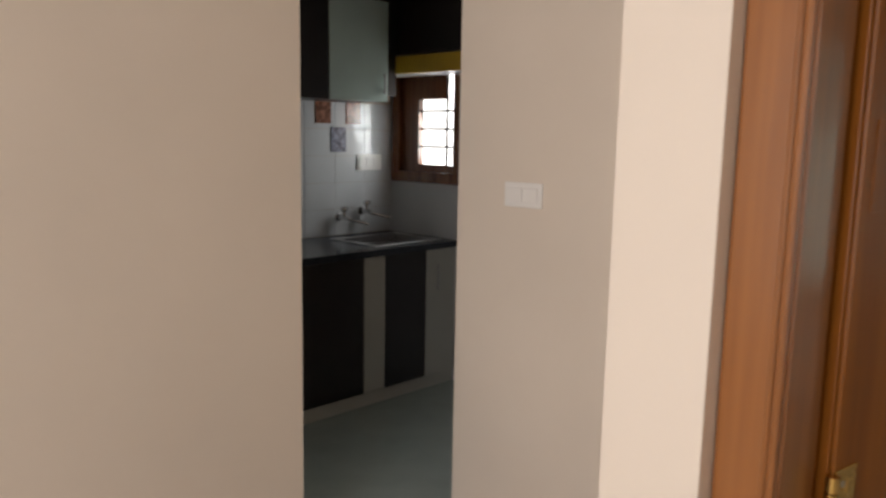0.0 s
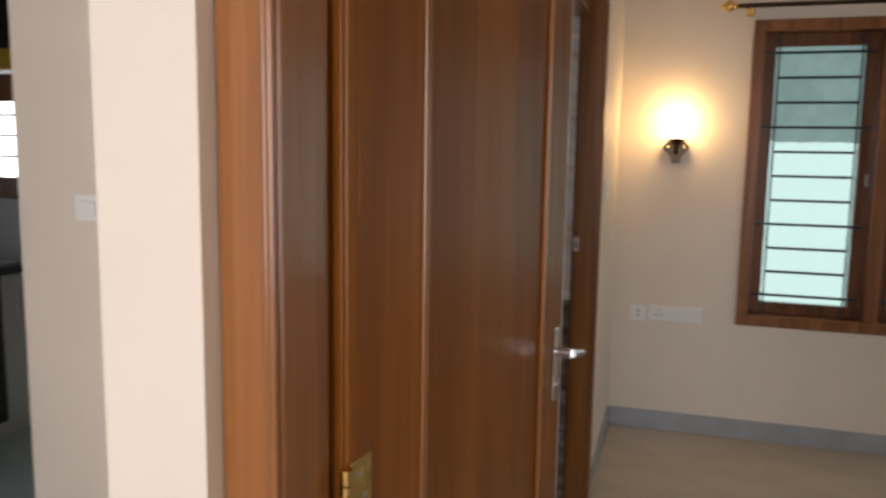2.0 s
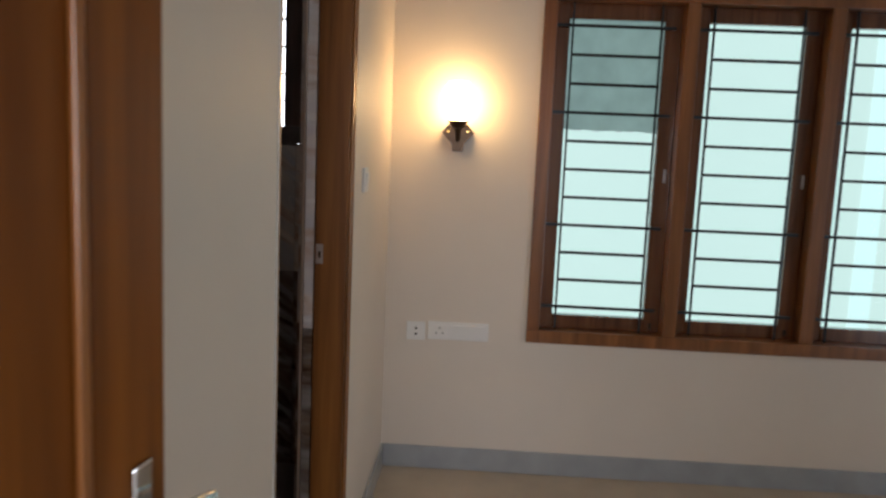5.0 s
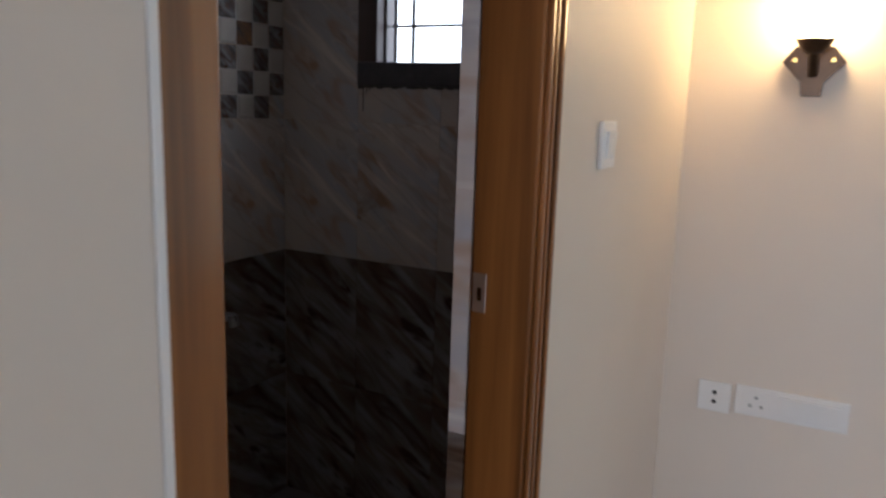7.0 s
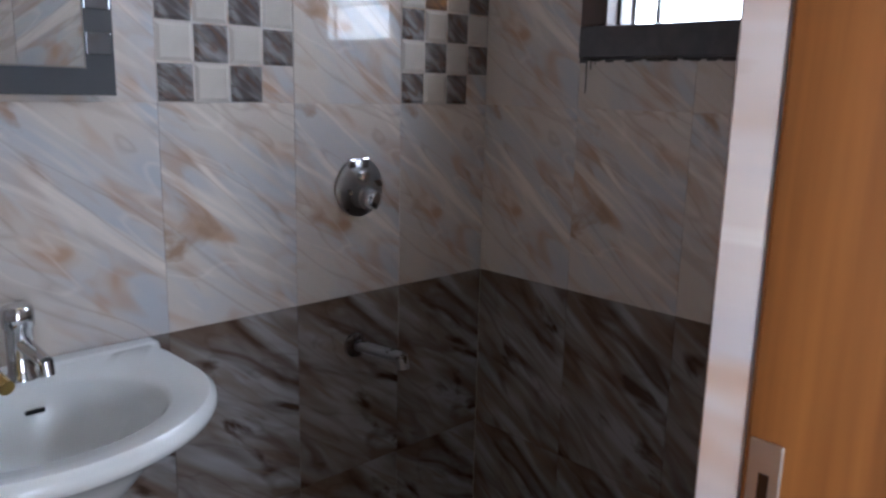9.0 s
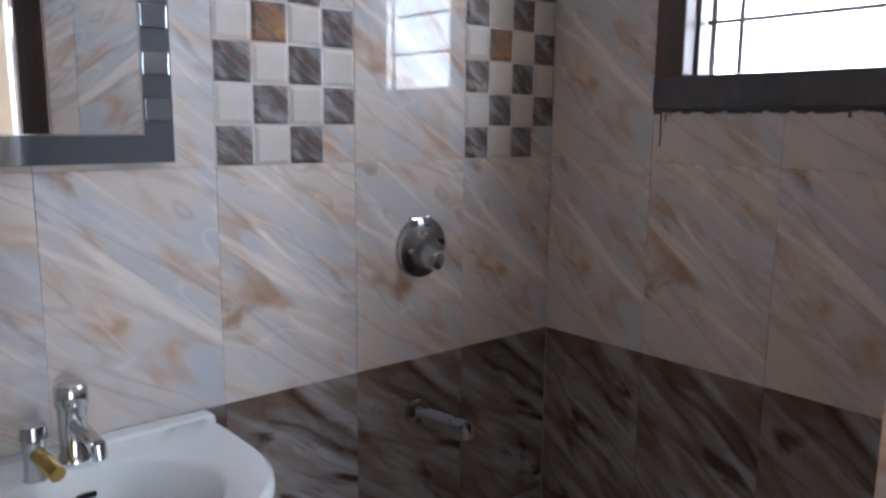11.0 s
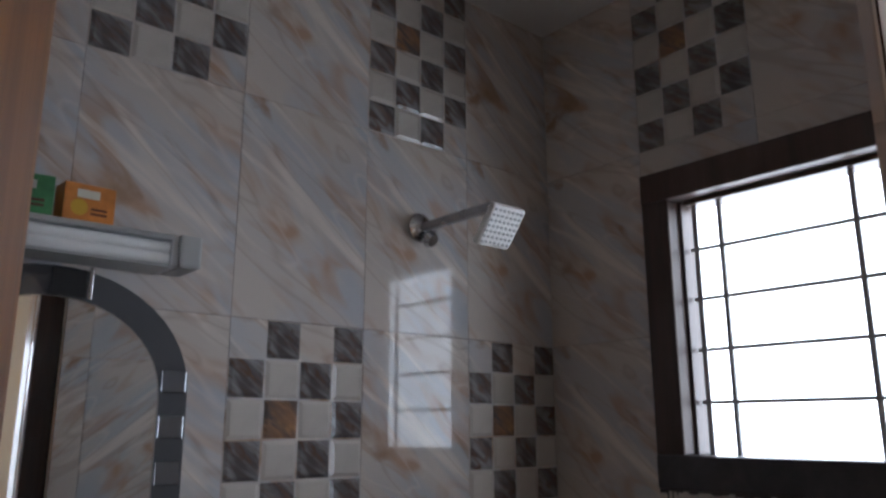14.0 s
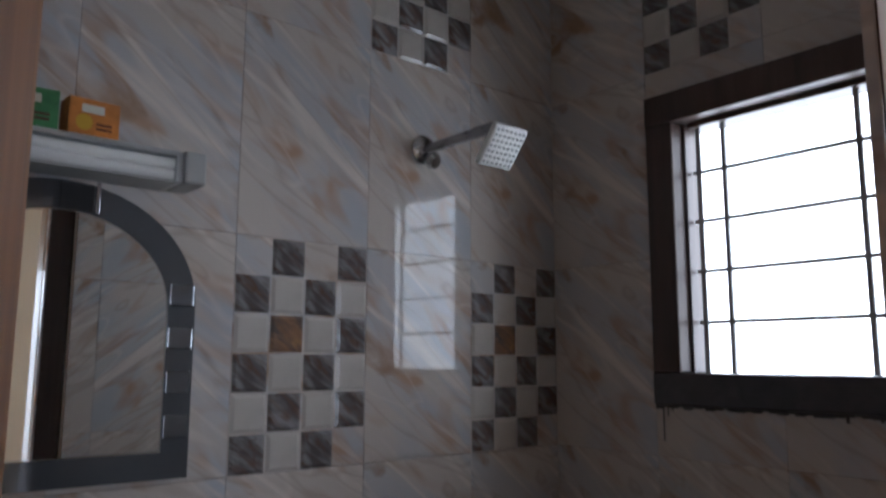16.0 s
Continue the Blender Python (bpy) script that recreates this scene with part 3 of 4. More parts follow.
# ---- bathroom fittings ----
def bathroom_window():
    w = tagged(new("window_2"), "dark weathered wooden bathroom window with iron bars", "window", "", "structure")
    y0, y1, z0, z1 = 1.030, 1.648, 1.465, 2.188
    xa, xb = 5.088, 5.20
    t = 0.072
    # bottom rail greyer than the rest: window reflection put into its colour
    part("frame_rail", box(xa, xb, y0, y1, z0, z0 + t, 0.004), RAIL_SEALANT_GREY, w)
    part("frame_rail", box(xa, xb, y0, y1, z1 - t, z1, 0.004), WEATHERED, w)
    part("frame_post", box(xa + 0.001, xb, y1 - t, y1 - 0.001, z0 + t, z1 - t, 0.004), WEATHERED, w)
    part("frame_post", box(xa + 0.001, xb, y0 + 0.001, y0 + t, z0 + t, z1 - t, 0.004), WEATHERED, w)
    part("rebate", boxes((5.135, 5.20, y1 - t - 0.007, y1 - t, z0 + t, z1 - t, 0.002), (5.135, 5.20, y0 + t, y1 - t - 0.014, z1 - t - 0.012, z1 - t, 0.002)), WEATHERED, w, "teak rebate")
    g = part("grille", boxes((5.156, 5.164, 1.480, 1.491, z0 + t, z1 - t), (5.156, 5.164, 1.189, 1.200, z0 + t, z1 - t), (5.152, 5.156, 1.540, 1.552, z0 + t, z1 - t)), PLASTIC_GREY, w, "thin grey iron grille")
    for k in range(5):
        z = 1.65 + k * 0.1165
        part("bar", box(5.157, 5.163, y0 + t, y1 - t - 0.012, z - 0.0045, z + 0.0045), PLASTIC_GREY, g)
    return w


bathroom_window()

# bathroom door, standing open into the room
bd = thing("door", "plain varnished teak bathroom door standing open inwards", "door")
part("leaf", box(0, 0.53, 0, 0.032, 0.01, 2.03, 0.002), TEAK, bd)
part("bolt", tube((0.44, -0.010, 1.05), (0.52, -0.010, 1.05), 0.006), STEEL, bd, "steel sliding bolt", True)
bd.matrix_world = pose(3.535, 0.778, 0, 0, 0, 70.5)

# thin added sheet for the post's unlit back, reflected in the mirror
structure("post_back_shade", boxes((4.057, 4.1235, 0.7643, 0.7670, 0, 2.1, 0.001)), UNLIT_POST_BACK, "thin dark sheet standing for the unlit back of the door post", "trim")

# dark drip and ragged sealant below the window
drips = bmesh.new()
for y, z, w in ((1.630, 1.385, 0.0035), (1.618, 1.440, 0.003), (1.606, 1.452, 0.003), (1.23, 1.448, 0.006), (1.17, 1.452, 0.005)):
    add_box(drips, 5.0985, 5.0995, y - w / 2, y + w / 2, z, 1.464)
for i in range(34):
    y = 1.04 + i * 0.0178
    add_box(drips, 5.0980, 5.0994, y, y + 0.022, 1.464 - random.uniform(0.002, 0.009), 1.4655)
part("sealant", drips, RAIL_SEALANT_GREY, wall_be, "dark ragged sealant and drip marks")
stay = thing("window_stay", "small grey metal clip outside the window glass", "clip")
part("plate", box(5.178, 5.184, 1.335, 1.385, 2.005, 2.025, 0.002), STAY, stay)
part("cup", box(5.178, 5.184, 1.345, 1.375, 1.970, 2.0045, 0.002), STAY, stay)

# mirror with an arched top
mc, mr = 3.885, 0.229


def arch(r, bottom, spring, inset=0.0):
    pts = [(mc - r, bottom), (mc + r, bottom)]
    pts += [(mc + r * math.cos(math.pi * i / 24), spring + (r - inset) * math.sin(math.pi * i / 24) * 0.86) for i in range(25)]
    return pts


mirror = thing("mirror", "arched wall mirror with a dark smoked glass border", "mirror")
part("border", prism(arch(mr, 1.362, 1.655), 1.930, 1.948), MIRROR_GREY, mirror, "dark smoked mirror border")
part("bevel", prism(arch(mr - 0.049, 1.407, 1.648), 1.9282, 1.9299), CHROME, mirror, "bright bevelled glass edge")
part("glass", prism(arch(mr - 0.052, 1.410, 1.648), 1.926, 1.9281), MIRROR, mirror)
for i in range(4):
    z = 1.43 + i * 0.075
    part("bevelled_square", box(mc + mr - 0.047, mc + mr - 0.004, 1.925, 1.9296, z, z + 0.038, 0.002), MIRROR_MID, mirror, "small bevelled mirror square")
part("bevelled_square", box(mc - 0.003, mc + 0.050, 1.925, 1.9296, 1.802, 1.848, 0.002), BLACK, mirror, "black glass square")
part("clip", box(mc + 0.052, mc + 0.058, 1.922, 1.930, 1.80, 1.852, 0.001), CHROME, mirror)
# it hangs a little off the wall on one side
mirror.matrix_world = pose(mc, 1.934, 0, 0, 0, -1.62) @ pose(-mc, -1.939, 0)

# light fitting above the mirror, with soap cartons on it
fit_ = thing("tube_light", "unlit tube light with a grey housing above the mirror", "wall light")
part("housing", boxes((3.42, 4.05, 1.862, 1.948, 1.906, 1.915, 0.002), (3.42, 4.05, 1.905, 1.948, 1.866, 1.906, 0.002)), ALU, fit_)
part("lip", box(3.42, 4.05, 1.868, 1.9485, 1.860, 1.8655, 0.001), PLASTIC_GREY, fit_, "dark grey lower lip")
# one tube and a second one modelled in place of its reflection
for z in (1.895, 1.8755):
    part("tube", tube((3.43, 1.880, z), (4.046, 1.880, z), 0.0105), TUBE, fit_, "unlit white tube, doubled to show its reflection", True)
part("collar", box(4.0465, 4.0585, 1.862, 1.948, 1.861, 1.913, 0.002), ALU, fit_)
part("end_cap", box(4.0590, 4.098, 1.856, 1.9485, 1.860, 1.917, 0.005), PLASTIC_GREY, fit_, "grey plastic end cap")


def carton(name, label, mat, x0, x1, z1, turn):
    c = thing(name, label, "soap box")
    w, h = x1 - x0, z1
    part("carton", box(-w / 2, w / 2, -0.022, 0.022, 0, h, 0.002), mat, c)
    part("label", box(-w * 0.26, w * 0.18, -0.0229, -0.0221, h * 0.62, h * 0.84, 0.0003), LABEL, c, "pale printed panel")
    part("print", lathe([(0.013, 0), (0.013, 0.0006)], (-w * 0.2, -0.0221, h * 0.36), (0, -1, 0)), YELLOW, c, "yellow printed disc")
    for f in (0.20, 0.32):
        part("print", box(w * 0.03, w * 0.34, -0.0231, -0.0221, h * f, h * f + 0.004), DARK_PRINT, c, "dark printed line")
    c.matrix_world = pose((x0 + x1) / 2, 1.895, 1.9155, 0, 0, turn)


carton("soap_box", "orange soap carton standing on the light fitting", ORANGE_BOX, 3.872, 3.952, 0.062, 4)
carton("soap_box", "green soap carton standing on the light fitting", GREEN_BOX, 3.782, 3.862, 0.064, -6)

# shower
shower = thing("wall_shower", "chrome wall shower with a square white head", "shower")
part("flange", lathe([(0.034, 0), (0.034, 0.006), (0.026, 0.014), (0.014, 0.020)], (4.650, 1.949, 2.045), (0, -1, 0)), CHROME, shower, "", True)
part("knob", lathe([(0.016, 0), (0.020, 0.012), (0.014, 0.022)], (4.652, 1.925, 2.020), (0.1, -0.6, -0.4)), CHROME, shower, "", True)
part("arm", box(4.641, 4.661, 1.702, 1.945, 2.034, 2.055, 0.005), VALVE_METAL, shower)
part("neck", tube((4.652, 1.712, 2.048), (4.662, 1.695, 2.004), 0.013), CHROME, shower, "", True)
head = part("head", box(-0.047, 0.047, -0.047, 0.047, -0.006, 0.009, 0.006), PLASTIC, shower, "square white rain head")
head.matrix_world = pose(4.652, 1.690, 1.998, -52, 0, 0)
for i in range(7):
    for j in range(7):
        part("nozzle", tube((-0.036 + i * 0.012, -0.036 + j * 0.012, -0.006), (-0.036 + i * 0.012, -0.036 + j * 0.012, -0.0085), 0.003, None, 6), PLASTIC_GREY, head)

# mixer valve
valve = thing("shower_valve", "round chrome shower mixer with a lever knob", "tap")
part("plate", lathe([(0.068, 0), (0.068, 0.005), (0.062, 0.010), (0.030, 0.013)], (4.672, 1.949, 1.158), (0, -1, 0)), VALVE_METAL, valve, "", True)
part("collar", lathe([(0.026, 0), (0.026, 0.030), (0.022, 0.034)], (4.664, 1.936, 1.140), (0, -1, 0)), VALVE_METAL, valve, "", True)
part("knob", lathe([(0.020, 0), (0.023, 0.010), (0.020, 0.020), (0.012, 0.024)], (4.672, 1.908, 1.135), (0.3, -0.9, -0.1)), CHROME, valve, "", True)
part("diverter", lathe([(0.012, 0), (0.012, 0.020), (0.008, 0.024)], (4.670, 1.938, 1.185), (0, -1, 0)), CHROME, valve, "", True)
part("lug", boxes((4.635, 4.655, 1.934, 1.946, 1.205, 1.226, 0.003), (4.672, 4.692, 1.934, 1.946, 1.205, 1.228, 0.003)), CHROME, valve)

# spout
spout = thing("bath_spout", "chrome wall spout below the mixer", "tap")
part("flange", lathe([(0.032, 0), (0.030, 0.006), (0.016, 0.012)], (4.660, 1.949, 0.775), (0, -1, 0)), CHROME, spout, "", True)
sp = tube((4.660, 1.945, 0.775), (4.705, 1.825, 0.765), 0.014)
add_tube(sp, (4.704, 1.828, 0.771), (4.706, 1.822, 0.738), 0.015)
part("pipe", sp, VALVE_METAL, spout, "", True)


# wash basin
def basin():
    b = thing("wash_basin", "white oval ceramic wall-hung wash basin", "wash basin")
    cx, cy, top, seg = 3.880, 1.735, 0.902, 56

    def ring(bm, rx, ry, z, off=0.0):
        vs = []
        for i in range(seg):
            a = 2 * math.pi * i / seg
            p = 0.42 if math.sin(a) > 0 and z > 0.87 and off == 0.0 else 1.0   # squarer towards the wall
            x = rx * math.copysign(abs(math.cos(a)) ** p, math.cos(a))
            y = ry * math.copysign(abs(math.sin(a)) ** p, math.sin(a)) + off
            vs.append(bm.verts.new((cx + x, min(cy + y, 1.9475), z)))
        return vs

    bm = bmesh.new()
    spec = [(0.09, 0.09, 0.66, 0.06), (0.14, 0.12, 0.72, 0.04), (0.19, 0.155, 0.79, 0.02), (0.235, 0.20, 0.84, 0.01), (0.262, 0.234, 0.862, 0.003), (0.277, 0.246, 0.872, 0.0), (0.281, 0.250, 0.882, 0.0), (0.279, 0.248, 0.894, 0.0),
            (0.270, 0.239, top, 0.0), (0.200, 0.160, top - 0.004, -0.035), (0.190, 0.150, top - 0.012, -0.035), (0.172, 0.134, 0.847, -0.03), (0.15, 0.11, 0.797, -0.02), (0.09, 0.07, 0.767, -0.01), (0.02, 0.02, 0.759, 0.0)]
    rings = [ring(bm, *s) for s in spec]
    for p, q in zip(rings, rings[1:]):
        for i in range(seg):
            bm.faces.new((p[i], p[(i + 1) % seg], q[(i + 1) % seg], q[i]))
    bm.faces.new(rings[0][::-1])
    bm.faces.new(rings[-1])
    part("bowl", bm, CERAMIC, b, "", True)
    part("back_ledge", box(cx - 0.283, cx + 0.283, 1.90, 1.9485, 0.860, 0.9045, 0.010), CERAMIC, b)
    part("drain", lathe([(0.022, 0), (0.022, 0.003), (0.014, 0.004)], (cx, cy, 0.759)), CHROME, b, "", True)
    part("overflow", box(cx + 0.02, cx + 0.05, cy + 0.090, cy + 0.096, 0.852, 0.860, 0.002), BLACK, b)
    part("bracket", box(cx - 0.06, cx + 0.06, 1.86, 1.9485, 0.56, 0.70, 0.01), CERAMIC, b)
    return b


basin()
tap = thing("basin_tap", "chrome pillar tap on the wash basin", "tap")
part("body", lathe([(0.026, 0), (0.024, 0.008), (0.021, 0.012), (0.021, 0.085), (0.025, 0.09), (0.025, 0.118), (0.020, 0.124)], (3.915, 1.88, 0.900)), CHROME, tap, "", True)
ts = tube((3.915, 1.875, 0.965), (3.928, 1.795, 0.945), 0.012)
add_tube(ts, (3.928, 1.798, 0.948), (3.929, 1.794, 0.925), 0.012)
part("spout", ts, CHROME, tap, "", True)
tap2 = thing("angle_cock", "brass-toned small tap on the basin rim", "tap")
part("body", lathe([(0.018, 0), (0.016, 0.01), (0.015, 0.06), (0.020, 0.065), (0.018, 0.085)], (3.850, 1.84, 0.900)), CHROME, tap2, "", True)
part("spout", tube((3.850, 1.84, 0.945), (3.866, 1.775, 0.925), 0.012), BRASS, tap2, "", True)

# ---- kitchen ----
sinkc = thing("kitchen_cabinet", "dark brown base cabinet with pale panels on a cream plinth", "cabinet")
part("plinth", box(1.6, 4.178, 3.60, 4.185, 0.001, 0.075), PALE_LAM, sinkc)
part("body", box(1.6, 4.178, 3.61, 4.185, 0.075, 0.845), DARK_LAM, sinkc)
for x0, x1, mat in ((2.45, 3.030, DARK_LAM), (3.034, 3.456, DARK_LAM), (3.460, 3.610, PALE_LAM), (3.614, 3.930, DARK_LAM), (3.934, 4.176, PALE_LAM)):
    dr = part("door", box(x0, x1, 3.588, 3.609, 0.08, 0.842, 0.003), mat, sinkc)
    if x0 > 3.9:
        hb = tube((4.01, 3.565, 0.60), (4.01, 3.565, 0.76), 0.007)
        add_tube(hb, (4.01, 3.565, 0.62), (4.01, 3.590, 0.62), 0.005)
        add_tube(hb, (4.01, 3.565, 0.74), (4.01, 3.590, 0.74), 0.005)
        part("handle", hb, STEEL, dr, "dark steel bar handle", True)
structure("worktop", boxes((1.6, 3.60, 3.565, 4.188, 0.847, 0.885), (4.10, 4.178, 3.565, 4.188, 0.847, 0.885), (3.60, 4.10, 3.565, 3.66, 0.847, 0.885), (3.60, 4.10, 4.05, 4.188, 0.847, 0.885)), GRANITE, "polished black granite kitchen worktop", "worktop")
sk = thing("kitchen_sink", "stainless steel sink set into the worktop", "sink")
part("rim", boxes((3.585, 3.625, 3.645, 4.065, 0.8852, 0.891, 0.002), (4.075, 4.115, 3.645, 4.065, 0.8852, 0.891, 0.002), (3.625, 4.075, 3.645, 3.685, 0.8852, 0.891, 0.002), (3.625, 4.075, 4.025, 4.065, 0.8852, 0.891, 0.002)), STEEL, sk)
part("bowl", boxes((3.61, 4.09, 3.67, 4.04, 0.72, 0.735), (3.605, 3.618, 3.67, 4.04, 0.735, 0.885), (4.082, 4.095, 3.67, 4.04, 0.735, 0.885), (3.618, 4.082, 3.665, 3.675, 0.735, 0.885), (3.618, 4.082, 4.035, 4.045, 0.735, 0.885)), STEEL, sk)


def wall_tap(x, z):
    t = thing("kitchen_tap", "chrome wall tap above the sink", "tap", "kitchen taps")
    part("body", tube((0, 0, 0), (0, -0.09, 0), 0.014), CHROME, t, "", True)
    part("spout", tube((0.0, -0.07, -0.005), (0.10, -0.17, -0.035), 0.009), CHROME, t, "", True)
    part("handle", lathe([(0.010, 0), (0.010, 0.03), (0.026, 0.04), (0.024, 0.058), (0.012, 0.062)], (0, -0.06, 0.008)), CHROME, t, "", True)
    part("flange", lathe([(0.026, 0), (0.024, 0.006), (0.014, 0.01)], (0, 0, 0), (0, -1, 0)), CHROME, t, "", True)
    t.matrix_world = pose(x, KB - 0.011, z)


wall_tap(3.74, 1.00)
wall_tap(3.92, 1.03)

uc = thing("wall_cabinet", "dark wall cabinet with a pale mint door", "cabinet")
part("body", box(2.6, 3.85, 3.87, 4.18, 1.70, 2.45), DARK_LAM, uc)
part("door", box(3.00, 3.420, 3.85, 3.869, 1.695, 2.45, 0.002), DARK_LAM, uc)
md = part("door", box(3.424, 3.848, 3.848, 3.869, 1.695, 2.262, 0.003), GREEN_LAM, uc, "glossy pale mint door")
part("door", box(3.424, 3.848, 3.85, 3.869, 2.268, 2.45, 0.002), DARK_LAM, uc)
part("handle", boxes((3.805, 3.817, 3.825, 3.835, 1.74, 1.86, 0.002), (3.807, 3.815, 3.83, 3.849, 1.75, 1.76), (3.807, 3.815, 3.83, 3.849, 1.84, 1.85)), STEEL, md)
uc2 = thing("corner_cabinet", "dark corner wall cabinet beside the window", "cabinet")
part("body", boxes((3.852, 4.178, 3.95, 4.186, 1.99, 2.45), (4.02, 4.178, 3.2, 3.95, 1.99, 2.45)), DARK_LAM, uc2)
part("door", box(3.856, 3.99, 3.935, 3.949, 1.74, 2.45, 0.002), DARK_LAM, uc2)
part("handle", box(3.895, 3.905, 3.915, 3.934, 1.76, 1.86, 0.002), STEEL, uc2)

pel = thing("window_pelmet", "yellow painted box pelmet over the kitchen window", "pelmet")
part("front", box(3.985, 4.000, 3.30, 4.12, 1.872, 1.975, 0.004), YELLOW, pel)
part("board", box(4.0005, 4.178, 3.30, 4.12, 1.870, 1.882), PLASTIC, pel, "pale underside board")

kw = tagged(new("window_3"), "brown wooden kitchen window with iron bars", "window", "", "structure")
for nm, b in (("frame_rail", (4.165, 4.26, 3.52, 4.168, 1.215, 1.285)), ("frame_rail", (4.165, 4.26, 3.52, 4.168, 1.895, 1.968)), ("frame_post", (4.166, 4.26, 4.10, 4.167, 1.285, 1.895)), ("frame_post", (4.166, 4.26, 3.521, 3.62, 1.285, 1.895))):
    part(nm, box(*b, 0.004), TEAK_DARK, kw)
part("sash", boxes((4.20, 4.24, 3.95, 4.10, 1.285, 1.895), (4.20, 4.24, 3.62, 3.95, 1.285, 1.33), (4.20, 4.24, 3.73, 3.95, 1.73, 1.895)), TEAK_DARK, kw, "dark shutter across the upper part")
for z in (1.44, 1.55, 1.66):
    part("bar", box(4.215, 4.225, 3.62, 3.95, z - 0.006, z + 0.006), BLACK, kw)
part("bar", box(4.215, 4.225, 3.715, 3.727, 1.33, 1.895), BLACK, kw)

for i, (x, z, m) in enumerate(((3.57, 1.57, PICTURE_RED), (3.80, 1.57, PICTURE_RED), (3.685, 1.40, PICTURE_BLUE))):
    part("picture_tile", box(x, x + 0.115, KB - 0.014, KB - 0.0085, z, z + 0.15, 0.001), m, wall_kb, "small printed picture tile")
ksw = switch_plate("kitchen_socket", "white switch plate above the sink", 0.20, 0.10, 3)
ksw.matrix_world = pose(3.985, KB - 0.009, 1.335)

# ---- wall tiles, last ----
TW, TH, D = 0.30, 0.45, 0.008


def tile_mesh(name, w, h, mat):
    bm = box(0.0003, w - 0.0003, 0, D, 0.0003, h - 0.0003)
    top = [e for e in bm.edges if all(v.co.y < 1e-6 for v in e.verts)]
    bmesh.ops.bevel(bm, geom=top, offset=0.0006, segments=1, affect="EDGES")
    return mesh_of(name, bm, mat)


shared = {}


def tile(wall, m, w, h, mat):
    key = (round(w, 4), round(h, 4), mat.name)
    if key not in shared:
        shared[key] = tile_mesh("tile", w, h, mat)
    o = new("tile", shared[key])
    o.parent, o.matrix_world = wall, m
    return o


def cushion(w, h, mat):
    """A small square with sloping edges."""
    key = ("sq", round(w, 4), mat.name)
    if key not in shared:
        bm = bmesh.new()
        a = [bm.verts.new(p) for p in ((0.002, 0, 0.002), (w - 0.002, 0, 0.002), (w - 0.002, 0, h - 0.002), (0.002, 0, h - 0.002))]
        e = 0.009 if w > 0.04 else 0.004
        c = [bm.verts.new(p) for p in ((e, -0.0035, e), (w - e, -0.0035, e), (w - e, -0.0035, h - e), (e, -0.0035, h - e))]
        bm.faces.new(c)
        for i in range(4):
            bm.faces.new((a[i], a[(i + 1) % 4], c[(i + 1) % 4], c[i]))
        shared[key] = mesh_of("mosaic_square", bm, mat)
    return shared[key]


def motif(wall, m, w):
    t = tile(wall, m, w, TH, TILE_LIGHT)
    s = 0.075
    for r in range(6):
        for c in range(4):
            cw = min(s, w - c * s)
            if cw < 0.02:
                continue
            dark = (r + c) % 2 == 1
            if not dark and (r == 0 or (r == 5 and c > 2)):
                continue   # plain marble at the motif's stepped ends
            mat = MOSAIC_RUST if (r == 2 and c == 1) else MOSAIC_DARK if dark else MOSAIC_LIGHT
            q = new("mosaic_square", cushion(cw, s, mat))
            q.parent, q.matrix_world = t, m @ Matrix.Translation((c * s, -0.0002, TH - (r + 1) * s))


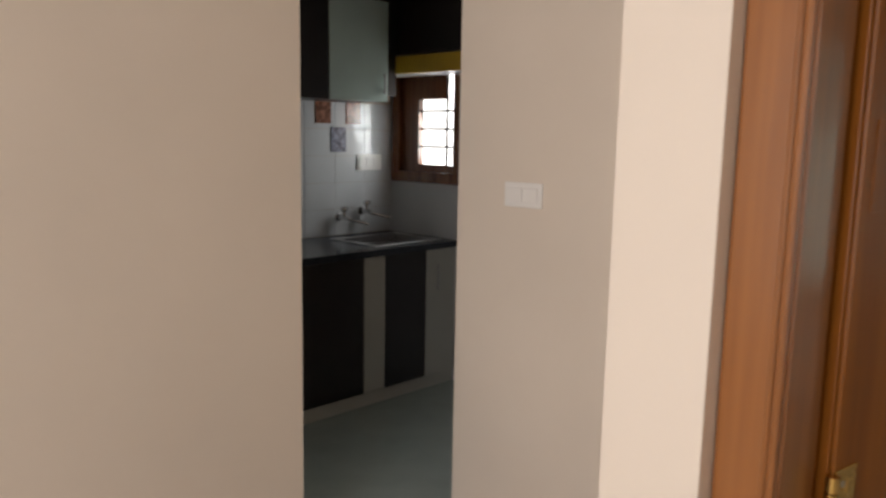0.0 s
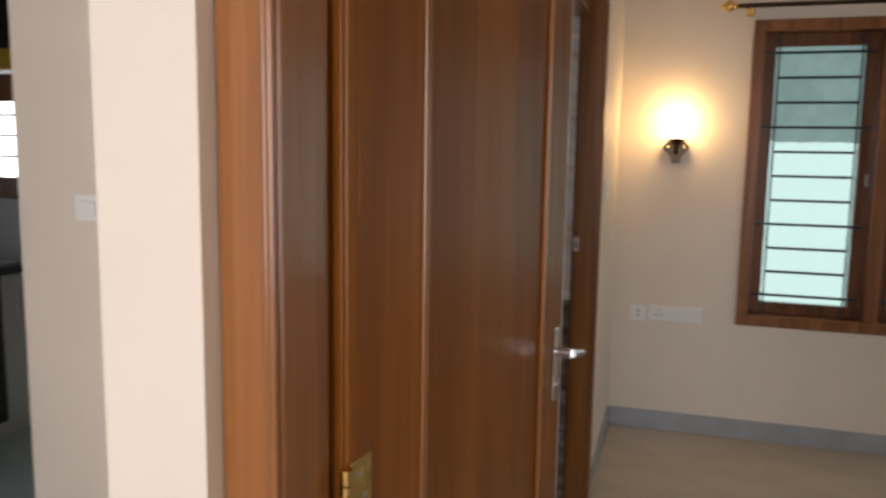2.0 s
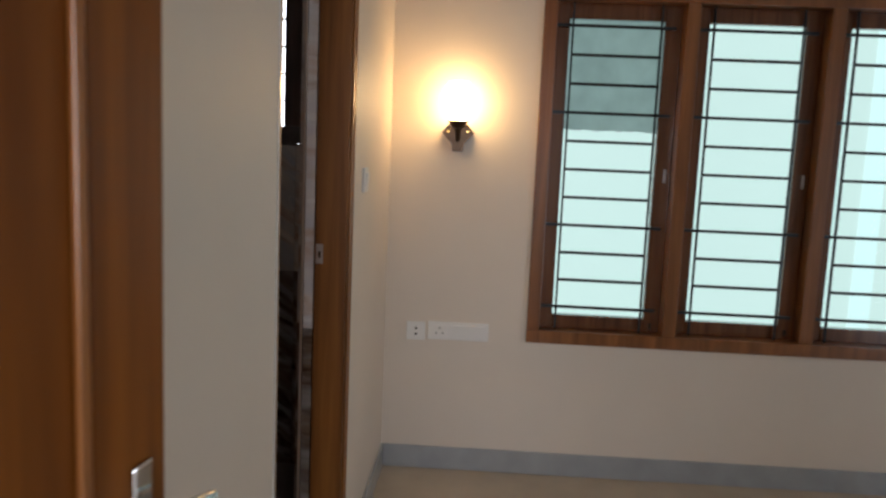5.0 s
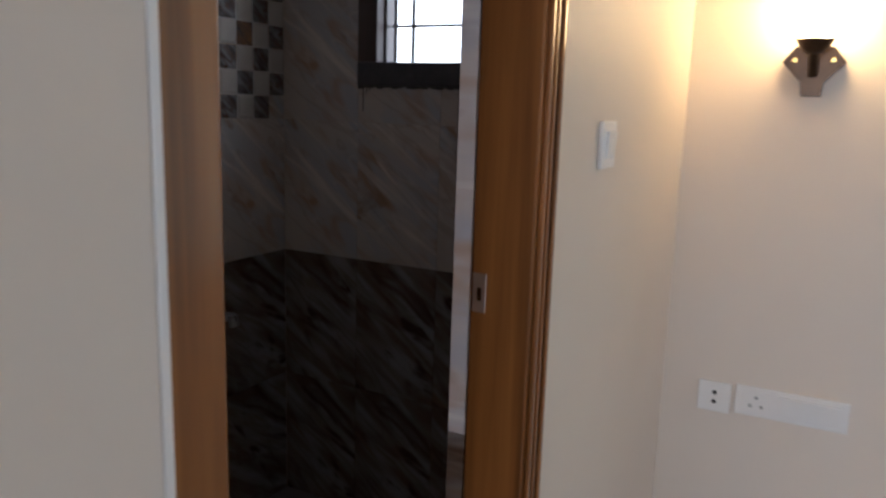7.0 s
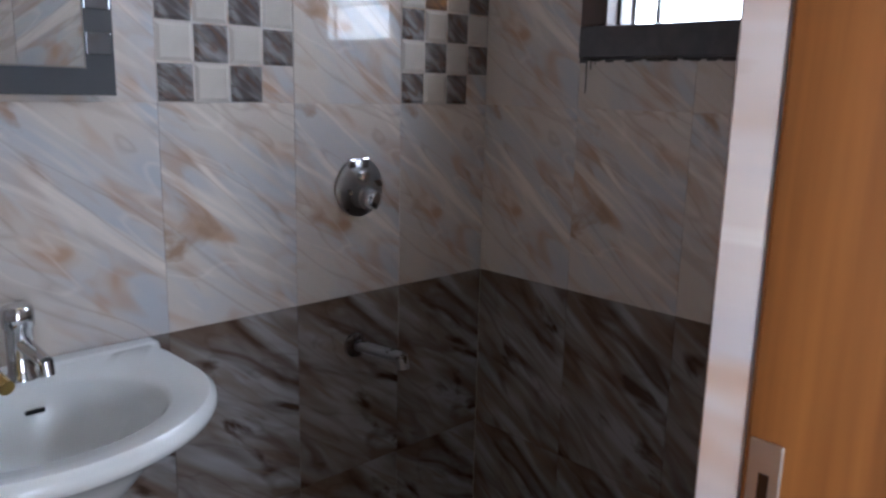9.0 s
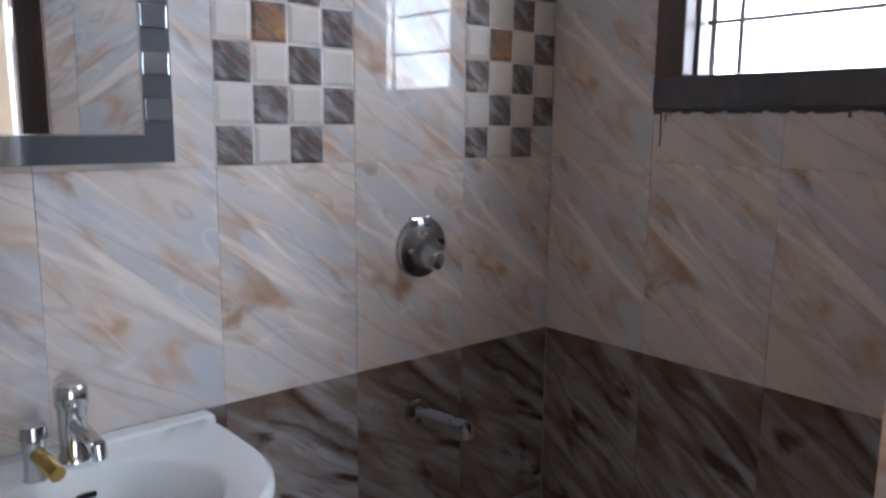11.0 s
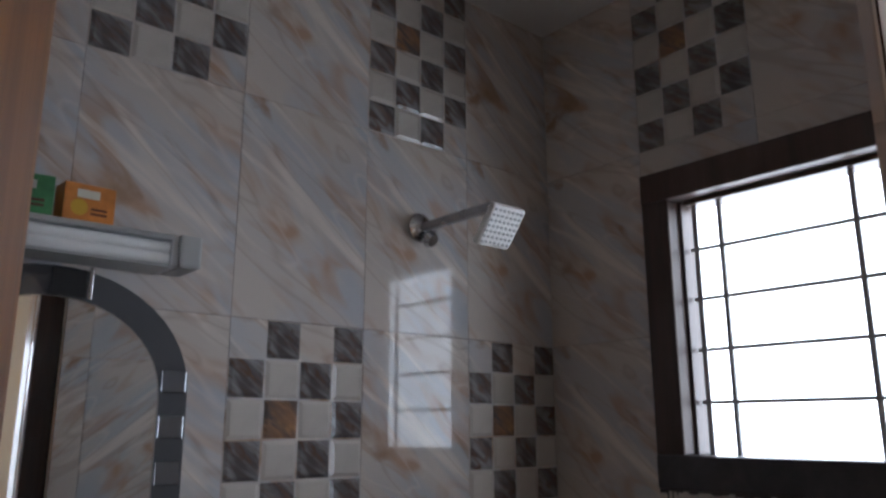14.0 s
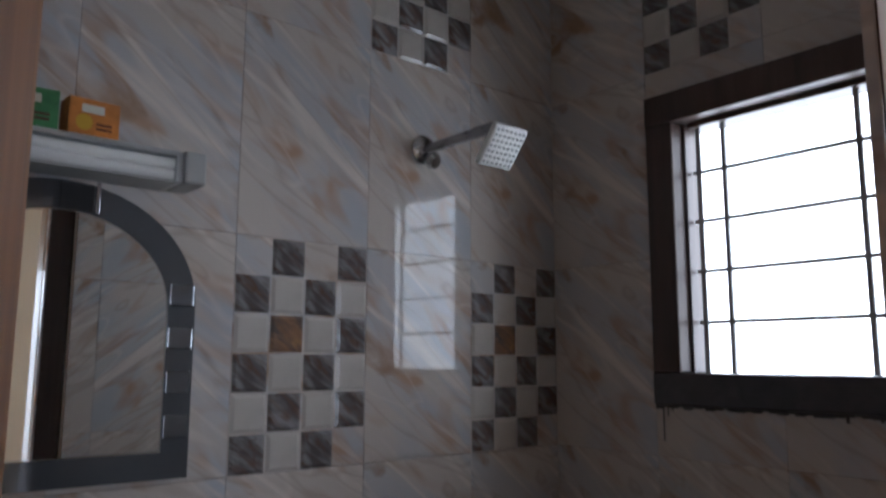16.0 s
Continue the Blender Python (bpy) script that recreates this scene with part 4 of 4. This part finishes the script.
def clad(wall, origin, turn, length, first, motifs, holes, tops):
    """Tiles along a wall from its corner: origin is the wall's left end seen from the room, first the first (cut) tile's width."""
    cuts = [0.0, first] if first > 0.001 else [0.0]
    while cuts[-1] < length - 0.001:
        cuts.append(min(length, cuts[-1] + TW))
    for c in range(len(cuts) - 1):
        for r in range(6):
            u0, u1, z0, z1 = cuts[c], cuts[c + 1], r * TH, min((r + 1) * TH, tops)
            if z1 - z0 < 0.01:
                continue
            mat = TILE_DARK if r < 2 else TILE_LIGHT
            pieces = [(u0, u1, z0, z1)]
            for hu0, hu1, hz0, hz1 in holes:
                nxt = []
                for a0, a1, b0, b1 in pieces:
                    if a1 <= hu0 or a0 >= hu1 or b1 <= hz0 or b0 >= hz1:
                        nxt.append((a0, a1, b0, b1))
                        continue
                    if b0 < hz0:
                        nxt.append((a0, a1, b0, hz0))
                    if b1 > hz1:
                        nxt.append((a0, a1, hz1, b1))
                    if a0 < hu0:
                        nxt.append((a0, hu0, max(b0, hz0), min(b1, hz1)))
                    if a1 > hu1:
                        nxt.append((hu1, a1, max(b0, hz0), min(b1, hz1)))
                pieces = nxt
            for a0, a1, b0, b1 in pieces:
                if a1 - a0 < 0.006 or b1 - b0 < 0.006:
                    continue
                m = pose(*origin, 0, 0, turn) @ Matrix.Translation((a0, 0, b0))
                if (c, r) in motifs and b1 - b0 > 0.4:
                    motif(wall, m, a1 - a0)
                else:
                    tile(wall, m, a1 - a0, b1 - b0, mat)


# north wall: the joints fall 0.3 m apart from the corner at x = 5.1
n_first = (XB - XW) % TW
n_cols = int(round((XB - XW - n_first) / TW)) + 1
last = n_cols - 1
clad(wall_bn, (XW, YB1, 0), 0, XB - XW, n_first, {(last, 3), (last - 2, 3), (last - 4, 3), (last - 1, 5), (last - 3, 5)}, (), 2.69)
# east wall: seen from the room its left end is the corner
clad(wall_be, (XB, YB1, 0), -90, YB1 - YB0, 0.0, {(1, 5), (3, 5)}, ((0.3, 0.925, 1.463, 2.19),), 2.69)

clad(wall_bs, (XB, 0.7998, 0), 180, XB - 4.125, 0.0, set(), (), 2.69)

# kitchen wall tiles
for i in range(9):
    for j in range(5):
        z0 = 0.887 + j * 0.1625
        if ("k",) not in shared:
            shared[("k",)] = mesh_of("tile", box(0.001, 0.229, 0, 0.008, 0.001, 0.1615, 0.001), K_TILE)
        o = new("tile", shared[("k",)])
        o.parent, o.matrix_world = wall_kb, pose(2.11 + i * 0.23, KB - 0.008, z0)
